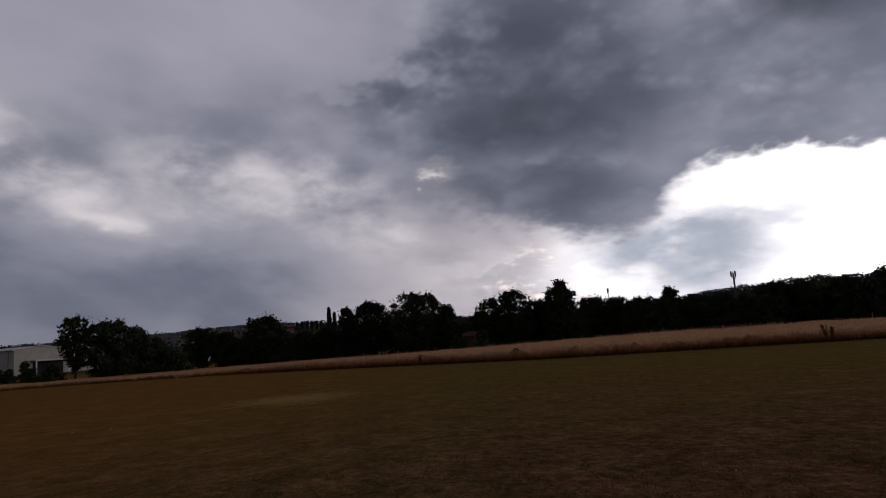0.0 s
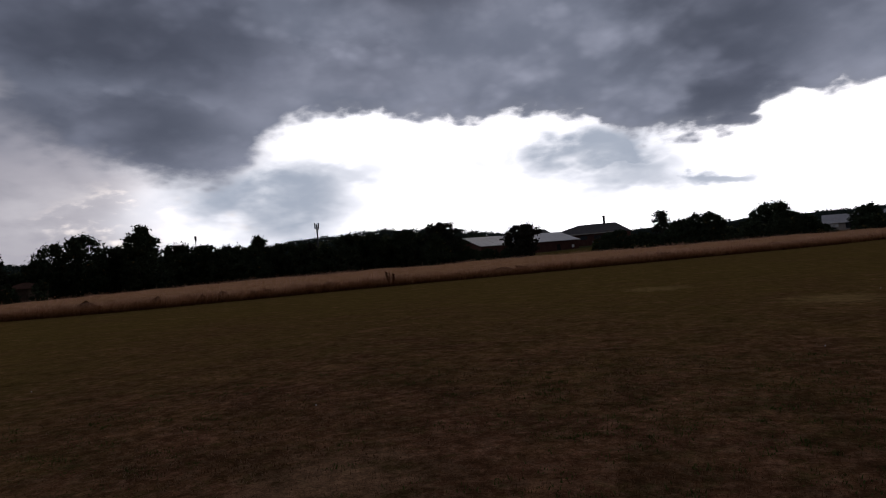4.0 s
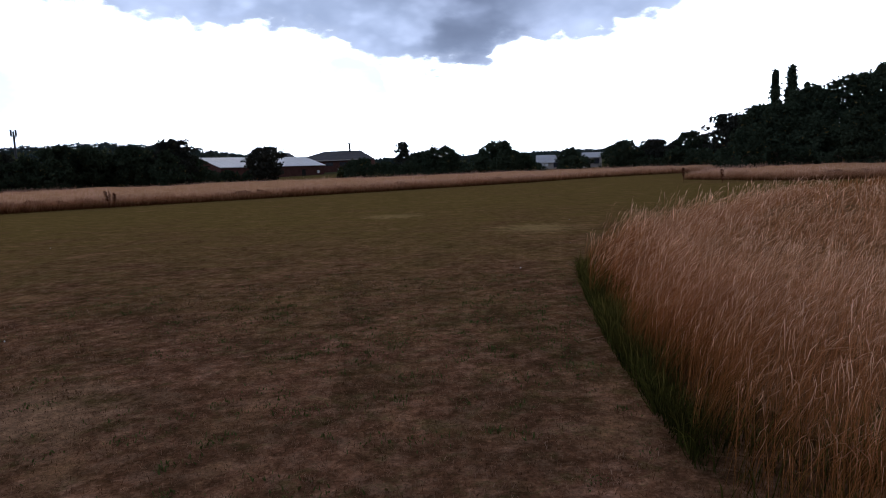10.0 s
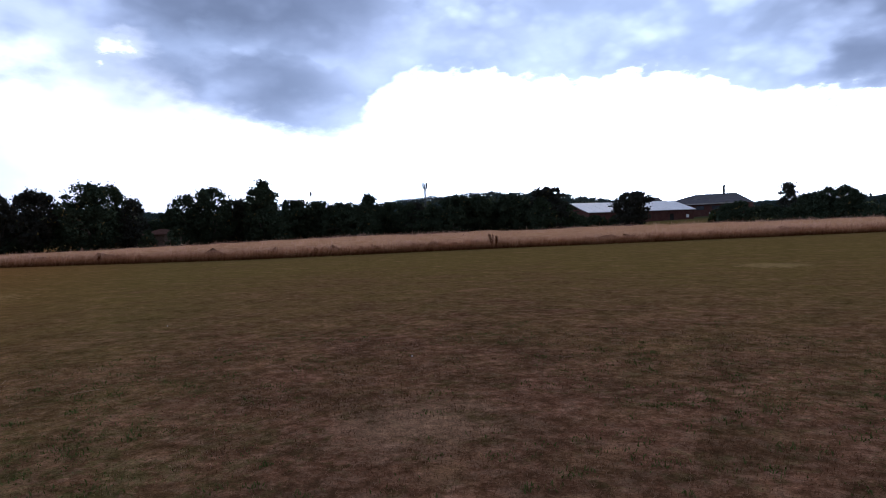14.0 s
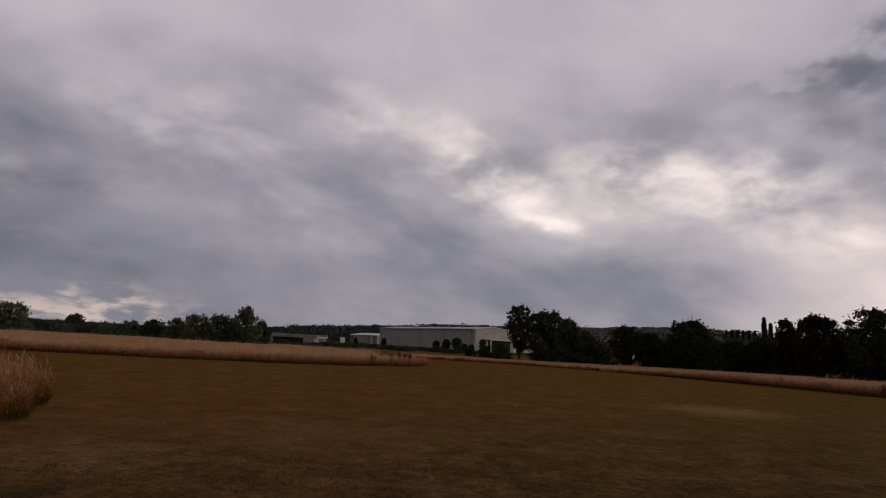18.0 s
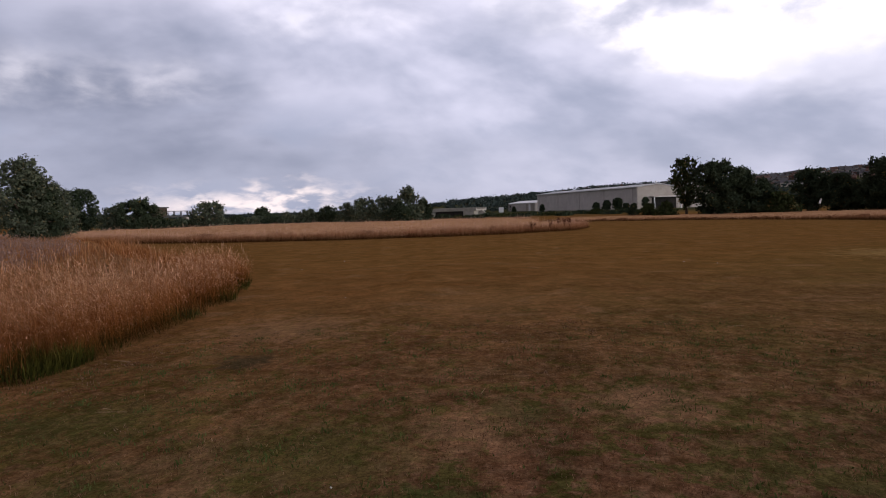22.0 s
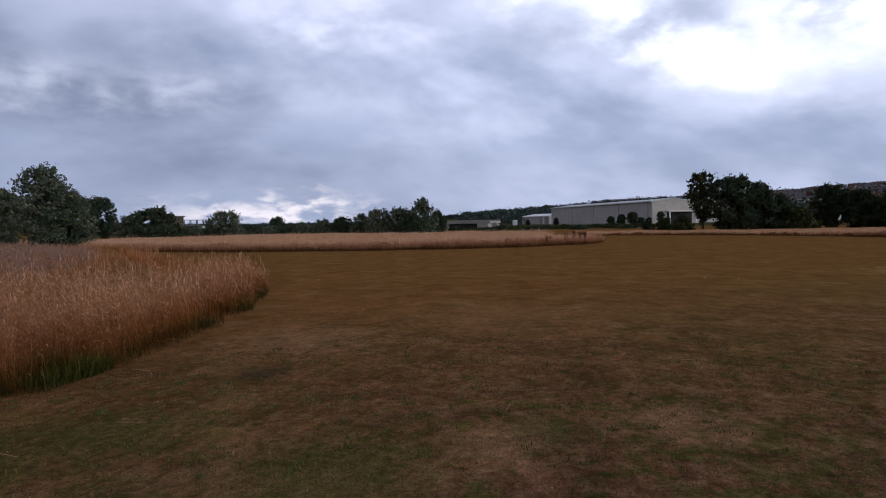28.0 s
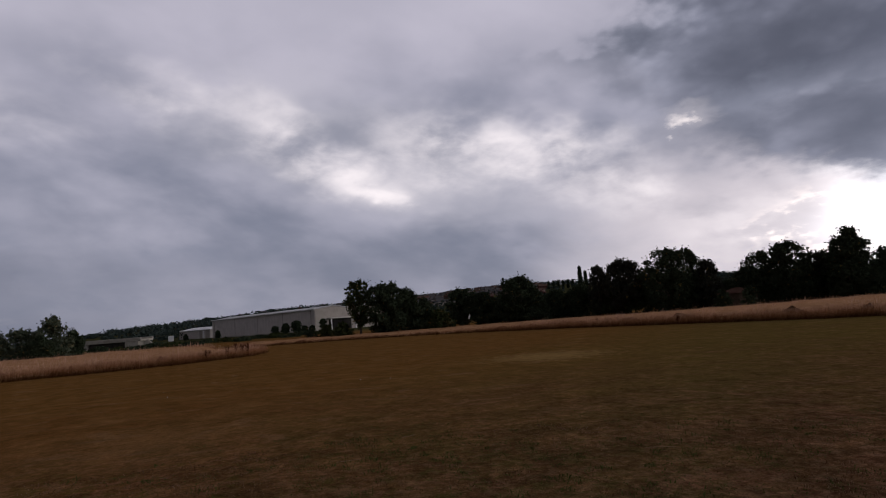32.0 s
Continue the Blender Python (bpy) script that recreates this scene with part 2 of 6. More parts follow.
    gapcol = blend(ramp(n_mid, 0.35, 0.7), (2.9, 2.93, 3.0, 1), (4.0, 3.94, 3.9, 1))
    body = blend(math_("MULTIPLY", gap_side, gap_h), overcast, gapcol)
    warm = math_("MULTIPLY", ramp(blob(41.0, 4.6, 10.0, 4.6), 0.0, 0.6), ramp(total(0.5, (n_puff, 1.0), (n_fine, 0.6), (heads, 0.5)), 0.28, 0.72))
    body = blend(math_("MULTIPLY", warm, 0.95), body, (3.2, 2.9, 2.6, 1))
    inner = union(INNER, -0.25, 0.75)
    shaft = math_("MULTIPLY", ramp(n_rib, 0.35, 0.7), 0.25)
    body = blend(math_("MULTIPLY", inner, 0.92), body, blend(ramp(total(shaft, (n_mid, 1.0), (n_puff, 0.8)), 0.0, 0.6), (0.62, 0.75, 0.93, 1), (1.25, 1.36, 1.5, 1)))

    # the bank: a paler veil with dark cores and rounded heads
    shade = total(0.5, (n_mid, 1.2), (n_wide, 0.6), (heads, 0.35), (n_puff, 0.2), (n_streak, 0.4))
    veil = blend(ramp(shade, 0.15, 0.85), (0.345, 0.392, 0.505, 1), (0.70, 0.755, 0.92, 1))
    murk = blend(ramp(shade, 0.10, 0.95), (0.150, 0.174, 0.238, 1), (0.355, 0.395, 0.515, 1))
    dark = blend(core, veil, murk)
    dark = blend(math_("MULTIPLY", union(DEEP, -0.1, 0.8), 0.85), dark, (0.098, 0.113, 0.152, 1))
    # thin lit rim where the bank ends
    rim_light = math_("MULTIPLY", ramp(above, 2.6, 0.3), math_("SUBTRACT", 1.0, side))
    dark = blend(math_("MULTIPLY", rim_light, 0.35), dark, (0.80, 0.83, 0.92, 1))
    dark = blend(math_("MULTIPLY", hole, 0.75), dark, (0.62, 0.63, 0.70, 1))
    final = blend(bank, body, dark)
    # pale wedge that parts the two dark clouds
    wedge = math_("MULTIPLY", ramp(blob(33.5, 32.0, 6.5, 2.8, -0.55), 0.0, 0.7), ramp(n_puff, 0.3, 0.6, 0.5, 1.0))
    final = blend(math_("MULTIPLY", wedge, 0.8), final, (0.52, 0.545, 0.63, 1))
    final = blend(flare, final, (1.6, 1.54, 1.52, 1))
    # mostly unseen sky overhead and behind, darkened and warmed to dim the ground's light
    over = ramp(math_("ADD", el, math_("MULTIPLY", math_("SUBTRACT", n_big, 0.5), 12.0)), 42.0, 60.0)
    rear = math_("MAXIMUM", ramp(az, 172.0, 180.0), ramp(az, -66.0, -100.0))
    unseen_dim = blend(n_big, (0.054, 0.043, 0.034, 1), (0.112, 0.090, 0.072, 1))
    final = blend(math_("MAXIMUM", over, math_("MULTIPLY", rear, 0.8)), final, unseen_dim)
    # below the horizon the light of dry fields
    final = blend(ramp(el, -0.5, -4.0), final, (0.10, 0.085, 0.06, 1))
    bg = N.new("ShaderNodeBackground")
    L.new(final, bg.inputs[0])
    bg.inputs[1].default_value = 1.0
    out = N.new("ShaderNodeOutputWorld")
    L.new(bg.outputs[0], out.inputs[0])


build_world()

sun_data = bpy.data.lights.new("sun", "SUN")
sun_data.energy, sun_data.angle, sun_data.color = 0.55, radians(14), (1.0, 0.84, 0.64)
sun = new("sun", sun_data)
sd = Vector((-math.sin(radians(SUN_AZ)) * math.cos(radians(SUN_EL)), math.cos(radians(SUN_AZ)) * math.cos(radians(SUN_EL)), math.sin(radians(SUN_EL))))
sun.matrix_world = look(sd * 60, (0, 0, 0))

# ---- materials ----
def material(name, rough=0.8, metal=0.0):
    m = bpy.data.materials.new(name)
    m.use_nodes = True
    b = m.node_tree.nodes["Principled BSDF"]
    b.inputs["Roughness"].default_value, b.inputs["Metallic"].default_value = rough, metal
    b.inputs["Specular IOR Level"].default_value = 0.25 if rough < 0.61 else 0.0
    return m, m.node_tree.nodes, m.node_tree.links, b


def stops(N, L, fac, cols):
    r = N.new("ShaderNodeValToRGB")
    L.new(fac, r.inputs[0])
    e = r.color_ramp.elements
    e[0].position, e[0].color = cols[0][0], (*cols[0][1], 1)
    e[1].position, e[1].color = cols[-1][0], (*cols[-1][1], 1)
    for p, c in cols[1:-1]:
        x = e.new(p)
        x.color = (*c, 1)
    return r.outputs[0]


def noise_of(N, L, vec, scale, detail=4, rough=0.6, dist=0.0):
    n = N.new("ShaderNodeTexNoise")
    n.inputs["Scale"].default_value, n.inputs["Detail"].default_value = scale, detail
    n.inputs["Roughness"].default_value, n.inputs["Distortion"].default_value = rough, dist
    L.new(vec, n.inputs["Vector"])
    return n.outputs[0]


def mixed(N, L, f, a, b, mode="MIX"):
    n = N.new("ShaderNodeMix")
    n.data_type, n.blend_type = "RGBA", mode
    for s, v in ((n.inputs[0], f), (n.inputs[6], a), (n.inputs[7], b)):
        if isinstance(v, (int, float)):
            s.default_value = v
        elif isinstance(v, tuple):
            s.default_value = (*v, 1)
        else:
            L.new(v, s)
    return n.outputs[2]


def calc(N, L, op, a, b=0.0):
    n = N.new("ShaderNodeMath")
    n.operation = op
    for s, v in ((n.inputs[0], a), (n.inputs[1], b)):
        if isinstance(v, (int, float)):
            s.default_value = v
        else:
            L.new(v, s)
    return n.outputs[0]


def where(N, L):
    g = N.new("ShaderNodeNewGeometry")
    return g.outputs["Position"], g.outputs["Random Per Island"]


def bumped(N, L, b, height, strength, dist):
    n = N.new("ShaderNodeBump")
    n.inputs["Strength"].default_value, n.inputs["Distance"].default_value = strength, dist
    L.new(height, n.inputs["Height"])
    L.new(n.outputs[0], b.inputs["Normal"])


def surface(name, a, b_, scale, rough=0.8, metal=0.0, bump=0.3, dirt=(0.12, 0.10, 0.08), dirt_amount=0.3):
    """Two tones of one surface, with coarse stains and a fine grain."""
    m, N, L, b = material(name, rough, metal)
    pos, _ = where(N, L)
    fine = noise_of(N, L, pos, scale * 6, 4)
    base = stops(N, L, noise_of(N, L, pos, scale, 5), [(0.35, a), (0.65, b_)])
    base = mixed(N, L, 0.25, base, stops(N, L, fine, [(0.3, tuple(c * 0.6 for c in a)), (0.7, tuple(min(1, c * 1.25) for c in b_))]))
    st = stops(N, L, noise_of(N, L, pos, scale * 0.35, 6, 0.7), [(0.5, (0, 0, 0)), (0.72, (1, 1, 1))])
    base = mixed(N, L, calc(N, L, "MULTIPLY", st, dirt_amount), base, dirt)
    L.new(base, b.inputs["Base Color"])
    if bump:
        bumped(N, L, b, fine, bump, 0.02)
    return m


def leafy(name, dark, light, dry=(0.14, 0.11, 0.04), dry_amount=0.08):
    m, N, L, b = material(name, 0.62)
    pos, rnd = where(N, L)
    big = noise_of(N, L, pos, 0.8, 4)
    f = calc(N, L, "ADD", calc(N, L, "MULTIPLY", rnd, 0.28), calc(N, L, "MULTIPLY", big, 0.72))
    col = stops(N, L, f, [(0.25, dark), (0.75, light)])
    odd = calc(N, L, "LESS_THAN", rnd, dry_amount)
    col = mixed(N, L, odd, col, dry)
    L.new(col, b.inputs["Base Color"])
    tr = N.new("ShaderNodeBsdfTranslucent")
    L.new(col, tr.inputs[0])
    mx = N.new("ShaderNodeMixShader")
    mx.inputs[0].default_value = 0.08
    L.new(b.outputs[0], mx.inputs[1]), L.new(tr.outputs[0], mx.inputs[2])
    L.new(mx.outputs[0], N["Material Output"].inputs[0])
    return m


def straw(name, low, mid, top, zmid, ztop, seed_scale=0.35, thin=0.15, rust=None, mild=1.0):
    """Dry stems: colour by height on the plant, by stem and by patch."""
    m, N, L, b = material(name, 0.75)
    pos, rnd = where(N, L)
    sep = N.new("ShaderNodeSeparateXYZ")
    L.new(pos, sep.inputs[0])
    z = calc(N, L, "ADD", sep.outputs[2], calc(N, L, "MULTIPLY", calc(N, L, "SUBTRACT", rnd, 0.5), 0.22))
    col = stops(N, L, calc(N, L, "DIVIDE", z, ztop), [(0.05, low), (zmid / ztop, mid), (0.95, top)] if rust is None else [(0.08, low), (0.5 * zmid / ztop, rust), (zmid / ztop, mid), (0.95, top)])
    patch = noise_of(N, L, pos, seed_scale, 4)
    col = mixed(N, L, stops(N, L, patch, [(0.38, (0, 0, 0)), (0.62, (0.55, 0.55, 0.55))]), col, mixed(N, L, 1.0, col, (0.80, 0.66, 0.58), "MULTIPLY"))
    hue = stops(N, L, rnd, [(0.0, (0.66, 0.60, 0.56)), (0.4, (0.94, 0.92, 0.90)), (0.85, (1.08, 1.07, 1.05)), (1.0, (1.4, 1.42, 1.38))])
    col = mixed(N, L, mild, col, hue, "MULTIPLY")
    clump = noise_of(N, L, pos, 2.4, 3, 0.55)
    col = mixed(N, L, 1.0, col, stops(N, L, clump, [(0.32, (0.66, 0.60, 0.56)), (0.5, (1.0, 0.99, 0.98)), (0.7, (1.15, 1.14, 1.13))]), "MULTIPLY")
    L.new(col, b.inputs["Base Color"])
    tr = N.new("ShaderNodeBsdfTranslucent")
    L.new(col, tr.inputs[0])
    mx = N.new("ShaderNodeMixShader")
    mx.inputs[0].default_value = thin
    L.new(b.outputs[0], mx.inputs[1]), L.new(tr.outputs[0], mx.inputs[2])
    L.new(mx.outputs[0], N["Material Output"].inputs[0])
    return m


def turf():
    """Parched mown turf with green and bare patches; rough pasture beyond it."""
    m, N, L, b = material("parched_turf", 0.9)
    pos, _ = where(N, L)
    n1 = noise_of(N, L, pos, 0.09, 5, 0.6, 0.4)
    n2 = noise_of(N, L, pos, 0.75, 6, 0.65, 0.5)
    n3 = noise_of(N, L, pos, 5.0, 5, 0.7)
    n4 = noise_of(N, L, pos, 45.0, 3, 0.7)
    brown = stops(N, L, n3, [(0.32, (0.066, 0.033, 0.0175)), (0.5, (0.118, 0.061, 0.034)), (0.68, (0.205, 0.120, 0.077))])
    green = stops(N, L, n3, [(0.3, (0.100, 0.068, 0.0215)), (0.7, (0.160, 0.112, 0.0420))])
    fresh = stops(N, L, n3, [(0.3, (0.034, 0.044, 0.011)), (0.7, (0.072, 0.086, 0.023))])
    ln = N.new("ShaderNodeVectorMath")
    ln.operation = "LENGTH"
    L.new(pos, ln.inputs[0])
    far = N.new("ShaderNodeMapRange")
    L.new(ln.outputs["Value"], far.inputs[0])
    far.inputs[1].default_value, far.inputs[2].default_value, far.inputs[3].default_value, far.inputs[4].default_value = 4.0, 26.0, -0.10, 0.17
    g = calc(N, L, "ADD", calc(N, L, "ADD", calc(N, L, "MULTIPLY", n1, 0.55), calc(N, L, "MULTIPLY", n2, 0.45)), far.outputs[0])
    col = mixed(N, L, stops(N, L, g, [(0.38, (0, 0, 0)), (0.66, (0.95, 0.95, 0.95))]), brown, green)
    lush = calc(N, L, "ADD", calc(N, L, "MULTIPLY", noise_of(N, L, pos, 3.0, 6, 0.8, 0.3), 0.7), calc(N, L, "MULTIPLY", noise_of(N, L, pos, 0.22, 3, 0.5), 0.3))
    # a damper, greener corner beside the tall grass
    off = N.new("ShaderNodeVectorMath")
    off.operation = "DISTANCE"
    L.new(pos, off.inputs[0])
    off.inputs[1].default_value = (-5.0, -3.4, 0.0)
    damp = N.new("ShaderNodeMapRange")
    L.new(off.outputs["Value"], damp.inputs[0])
    damp.inputs[1].default_value, damp.inputs[2].default_value, damp.inputs[3].default_value, damp.inputs[4].default_value = 1.5, 7.0, 1.0, 0.0
    lush = calc(N, L, "ADD", lush, calc(N, L, "MULTIPLY", damp.outputs[0], 0.042))
    close = N.new("ShaderNodeMapRange")
    L.new(ln.outputs["Value"], close.inputs[0])
    close.inputs[1].default_value, close.inputs[2].default_value, close.inputs[3].default_value, close.inputs[4].default_value = 7.0, 18.0, 1.0, 0.25
    flecks = stops(N, L, noise_of(N, L, pos, 16.0, 4, 0.75), [(0.54, (0, 0, 0)), (0.70, (0.6, 0.6, 0.6))])
    col = mixed(N, L, calc(N, L, "MULTIPLY", flecks, close.outputs[0]), col, (0.25, 0.152, 0.094))
    moist = calc(N, L, "MULTIPLY", close.outputs[0], calc(N, L, "MINIMUM", calc(N, L, "ADD", damp.outputs[0], 0.4), 1.0))
    col = mixed(N, L, calc(N, L, "MULTIPLY", stops(N, L, lush, [(0.525, (0, 0, 0)), (0.57, (0.85, 0.85, 0.85))]), moist), col, fresh)
    # the drier, paler half of the field
    sep = N.new("ShaderNodeSeparateXYZ")
    L.new(pos, sep.inputs[0])
    dry = N.new("ShaderNodeMapRange")
    L.new(calc(N, L, "ADD", calc(N, L, "MULTIPLY", sep.outputs[0], 1.0), calc(N, L, "MULTIPLY", sep.outputs[1], 1.1)), dry.inputs[0])
    dry.inputs[1].default_value, dry.inputs[2].default_value, dry.inputs[3].default_value, dry.inputs[4].default_value = -2.0, -18.0, 0.0, 0.85
    hay = stops(N, L, n2, [(0.3, (0.145, 0.068, 0.021)), (0.7, (0.212, 0.108, 0.042))])
    col = mixed(N, L, dry.outputs[0], col, hay)
    # uneven growth a stride or two across
    tread = noise_of(N, L, pos, 1.15, 6, 0.68, 0.6)
    col = mixed(N, L, close.outputs[0], col, mixed(N, L, 1.0, col, stops(N, L, tread, [(0.36, (0.68, 0.72, 0.68)), (0.5, (0.97, 0.97, 0.97)), (0.66, (1.32, 1.29, 1.32))]), "MULTIPLY"))
    # worn bare patches: place, radius, strength, and one scuffed dark clump
    rag_n = noise_of(N, L, pos, 3.0, 6, 0.78)
    for place, size, much, tone in (((-5.6, 0.45, 0), 0.7, 0.6, (0.26, 0.15, 0.085)), ((-21.2, 9.4, 0), 2.6, 0.7, (0.30, 0.195, 0.09)), ((-8.5, -4.4, 0), 1.4, 0.5, (0.27, 0.16, 0.088)), ((-4.7, -0.9, 0), 0.6, 0.5, (0.27, 0.16, 0.088)),
                                    ((-11.2, -1.8, 0), 2.2, 0.55, (0.21, 0.115, 0.05)), ((-6.5, -3.9, 0), 0.45, 0.8, (0.060, 0.048, 0.026)), ((-4.0, -1.9, 0), 1.0, 0.5, (0.075, 0.082, 0.022)), ((-3.1, -6.1, 0), 0.75, 0.6, (0.052, 0.070, 0.020)), ((-3.7, -5.0, 0), 0.8, 0.5, (0.060, 0.074, 0.021)), ((-4.4, -4.1, 0), 0.8, 0.5, (0.060, 0.074, 0.021)), ((-3.0, -3.1, 0), 0.5, 0.5, (0.052, 0.070, 0.020)), ((-3.35, -0.8, 0), 0.4, 0.75, (0.046, 0.070, 0.018)), ((-5.2, -0.6, 0), 0.4, 0.5, (0.052, 0.070, 0.020)), ((4.0, 16.0, 0), 1.3, 0.6, (0.28, 0.195, 0.095)),
                                    ((0.5, 22.0, 0), 1.2, 0.6, (0.28, 0.195, 0.095)), ((-2.5, 4.5, 0), 0.9, 0.5, (0.25, 0.16, 0.098))):
        dn = N.new("ShaderNodeVectorMath")
        dn.operation = "DISTANCE"
        L.new(pos, dn.inputs[0])
        dn.inputs[1].default_value = place
        reach = calc(N, L, "ADD", calc(N, L, "DIVIDE", dn.outputs["Value"], size), calc(N, L, "MULTIPLY", calc(N, L, "SUBTRACT", rag_n, 0.5), 3.6))
        mk = stops(N, L, reach, [(0.35, (much, much, much)), (1.0, (0, 0, 0))])
        col = mixed(N, L, mk, col, tone)
    beyond = N.new("ShaderNodeMapRange")
    L.new(ln.outputs["Value"], beyond.inputs[0])
    beyond.inputs[1].default_value, beyond.inputs[2].default_value, beyond.inputs[3].default_value, beyond.inputs[4].default_value = 112.0, 150.0, 0.0, 0.92
    pale = stops(N, L, noise_of(N, L, pos, 0.9, 6, 0.75, 0.6), [(0.55, (0, 0, 0)), (0.66, (0.75, 0.75, 0.75))])
    col = mixed(N, L, calc(N, L, "MULTIPLY", pale, 0.8), col, (0.215, 0.126, 0.066))
    col = mixed(N, L, calc(N, L, "MULTIPLY", damp.outputs[0], 0.75), col, mixed(N, L, 1.0, col, (0.92, 0.93, 0.93), "MULTIPLY"))
    clump = noise_of(N, L, pos, 11.0, 4, 0.7, 0.4)
    col = mixed(N, L, calc(N, L, "MULTIPLY", close.outputs[0], 0.9), col, mixed(N, L, 1.0, col, stops(N, L, clump, [(0.36, (0.70, 0.71, 0.70)), (0.5, (0.98, 0.98, 0.98)), (0.66, (1.4, 1.37, 1.37))]), "MULTIPLY"))
    streak = noise_of(N, L, pos, 1.9, 5, 0.7, 0.8)
    col = mixed(N, L, 1.0, col, stops(N, L, streak, [(0.35, (0.82, 0.84, 0.82)), (0.5, (1, 1, 1)), (0.66, (1.2, 1.18, 1.18))]), "MULTIPLY")
    col = mixed(N, L, 0.85, col, stops(N, L, n4, [(0.3, (0.52, 0.48, 0.46)), (0.5, (1, 1, 1)), (0.75, (1.5, 1.46, 1.42))]), "MULTIPLY")
    col = mixed(N, L, beyond.outputs[0], col, stops(N, L, noise_of(N, L, pos, 0.02, 5), [(0.35, (0.026, 0.036, 0.022)), (0.7, (0.075, 0.078, 0.040))]))
    # ripe and yellower away from the trodden ground
    ripe = N.new("ShaderNodeMapRange")
    L.new(ln.outputs["Value"], ripe.inputs[0])
    ripe.inputs[1].default_value, ripe.inputs[2].default_value = 6.0, 20.0
    col = mixed(N, L, ripe.outputs[0], mixed(N, L, 1.0, col, (1.0, 0.98, 0.95), "MULTIPLY"), mixed(N, L, 1.0, col, (1.04, 1.04, 0.90), "MULTIPLY"))
    L.new(col, b.inputs["Base Color"])
    bumped(N, L, b, calc(N, L, "ADD", n4, calc(N, L, "ADD", calc(N, L, "MULTIPLY", n3, 1.5), calc(N, L, "MULTIPLY", clump, 1.8))), 0.4, 0.025)
    return m


MAT_TURF = turf()
# MAT_STRAW foot: green-brown, darkened further for the shade deep among stems
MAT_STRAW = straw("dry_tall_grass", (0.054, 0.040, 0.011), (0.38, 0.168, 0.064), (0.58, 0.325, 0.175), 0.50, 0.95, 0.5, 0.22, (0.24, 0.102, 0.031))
MAT_HEADS = straw("pale_seed_heads", (0.32, 0.158, 0.066), (0.64, 0.37, 0.218), (0.91, 0.61, 0.42), 0.45, 0.88, 0.6, 0.3)
# MAT_STRAW_FAR root darkened to paint the shadow line at the strip's base
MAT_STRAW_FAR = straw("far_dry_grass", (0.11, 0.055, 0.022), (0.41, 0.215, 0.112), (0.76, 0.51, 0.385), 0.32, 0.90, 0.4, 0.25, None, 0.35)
MAT_CANOPY = surface("matted_dry_grass", (0.29, 0.150, 0.066), (0.53, 0.305, 0.172), 1.6, 0.9, 0, 1.0, (0.24, 0.13, 0.07), 0.3)
# darker than MAT_CANOPY: the shade between stems is put into the thatch's colour
MAT_SHADED_THATCH = surface("old_shaded_thatch", (0.10, 0.050, 0.020), (0.27, 0.145, 0.070), 2.5, 0.9, 0, 1.0, (0.06, 0.055, 0.018), 0.5)
MAT_GREENBLADE = straw("green_edge_grass", (0.034, 0.041, 0.010), (0.074, 0.076, 0.018), (0.22, 0.16, 0.045), 0.2, 0.5)
MAT_STUBBLE = straw("mown_stubble", (0.095, 0.052, 0.027), (0.135, 0.075, 0.040), (0.25, 0.160, 0.100), 0.025, 0.07, 0.8)
MAT_LOOSE = surface("loose_straw", (0.20, 0.13, 0.075), (0.32, 0.22, 0.135), 5.0, 0.9, 0, 0)
MAT_WEED = straw("dead_weeds", (0.10, 0.075, 0.045), (0.20, 0.13, 0.10), (0.36, 0.265, 0.24), 0.4, 0.95, 0.6)
MAT_DOCK = surface("brown_dock", (0.07, 0.025, 0.014), (0.13, 0.05, 0.025), 9.0, 0.9, 0, 0.5)
MAT_LEAF = leafy("tree_leaves", (0.023, 0.034, 0.021), (0.056, 0.073, 0.043), dry_amount=0.015)
# far woods: leaf tones shifted bluer and paler to paint in haze
MAT_FARLEAF = leafy("hazed_wood_leaves", (0.026, 0.040, 0.037), (0.056, 0.074, 0.068), (0.06, 0.055, 0.035), 0.03)
MAT_LEAF2 = leafy("yellow_green_leaves", (0.024, 0.034, 0.014), (0.056, 0.068, 0.028), (0.15, 0.11, 0.045), 0.06)
MAT_WILLOW = leafy("grey_willow_leaves", (0.040, 0.052, 0.034), (0.105, 0.125, 0.085), (0.15, 0.14, 0.08), 0.1)
MAT_COPPER = leafy("copper_leaves", (0.055, 0.024, 0.016), (0.11, 0.055, 0.03))
MAT_BRAMBLE = leafy("bramble_leaves", (0.020, 0.034, 0.013), (0.048, 0.068, 0.027))
MAT_LEAF3 = leafy("dull_plum_leaves", (0.024, 0.027, 0.022), (0.054, 0.055, 0.043), dry_amount=0.01)
MAT_TUFT = leafy("turf_weeds", (0.050, 0.070, 0.020), (0.095, 0.115, 0.036))
MAT_CLUMP = leafy("dark_weeds", (0.020, 0.028, 0.008), (0.052, 0.062, 0.018), (0.12, 0.09, 0.03), 0.1)
MAT_PALETURF = straw("bleached_turf", (0.10, 0.060, 0.034), (0.165, 0.103, 0.064), (0.25, 0.165, 0.112), 0.015, 0.05, 0.8)
MAT_BARK = surface("bark", (0.07, 0.055, 0.042), (0.14, 0.115, 0.09), 7.0, 0.95, 0, 0.9)
MAT_BIRCH = surface("birch_bark", (0.38, 0.35, 0.31), (0.55, 0.52, 0.48), 5.0, 0.8, 0, 0.5, (0.05, 0.045, 0.04), 0.6)
# one beige paint; gable dimmed and long wall lifted to offset the light
MAT_CLAD = surface("beige_clad_dimmed", (0.31, 0.28, 0.25), (0.37, 0.34, 0.305), 0.5, 0.6, 0, 0.1, (0.3, 0.27, 0.23), 0.35)
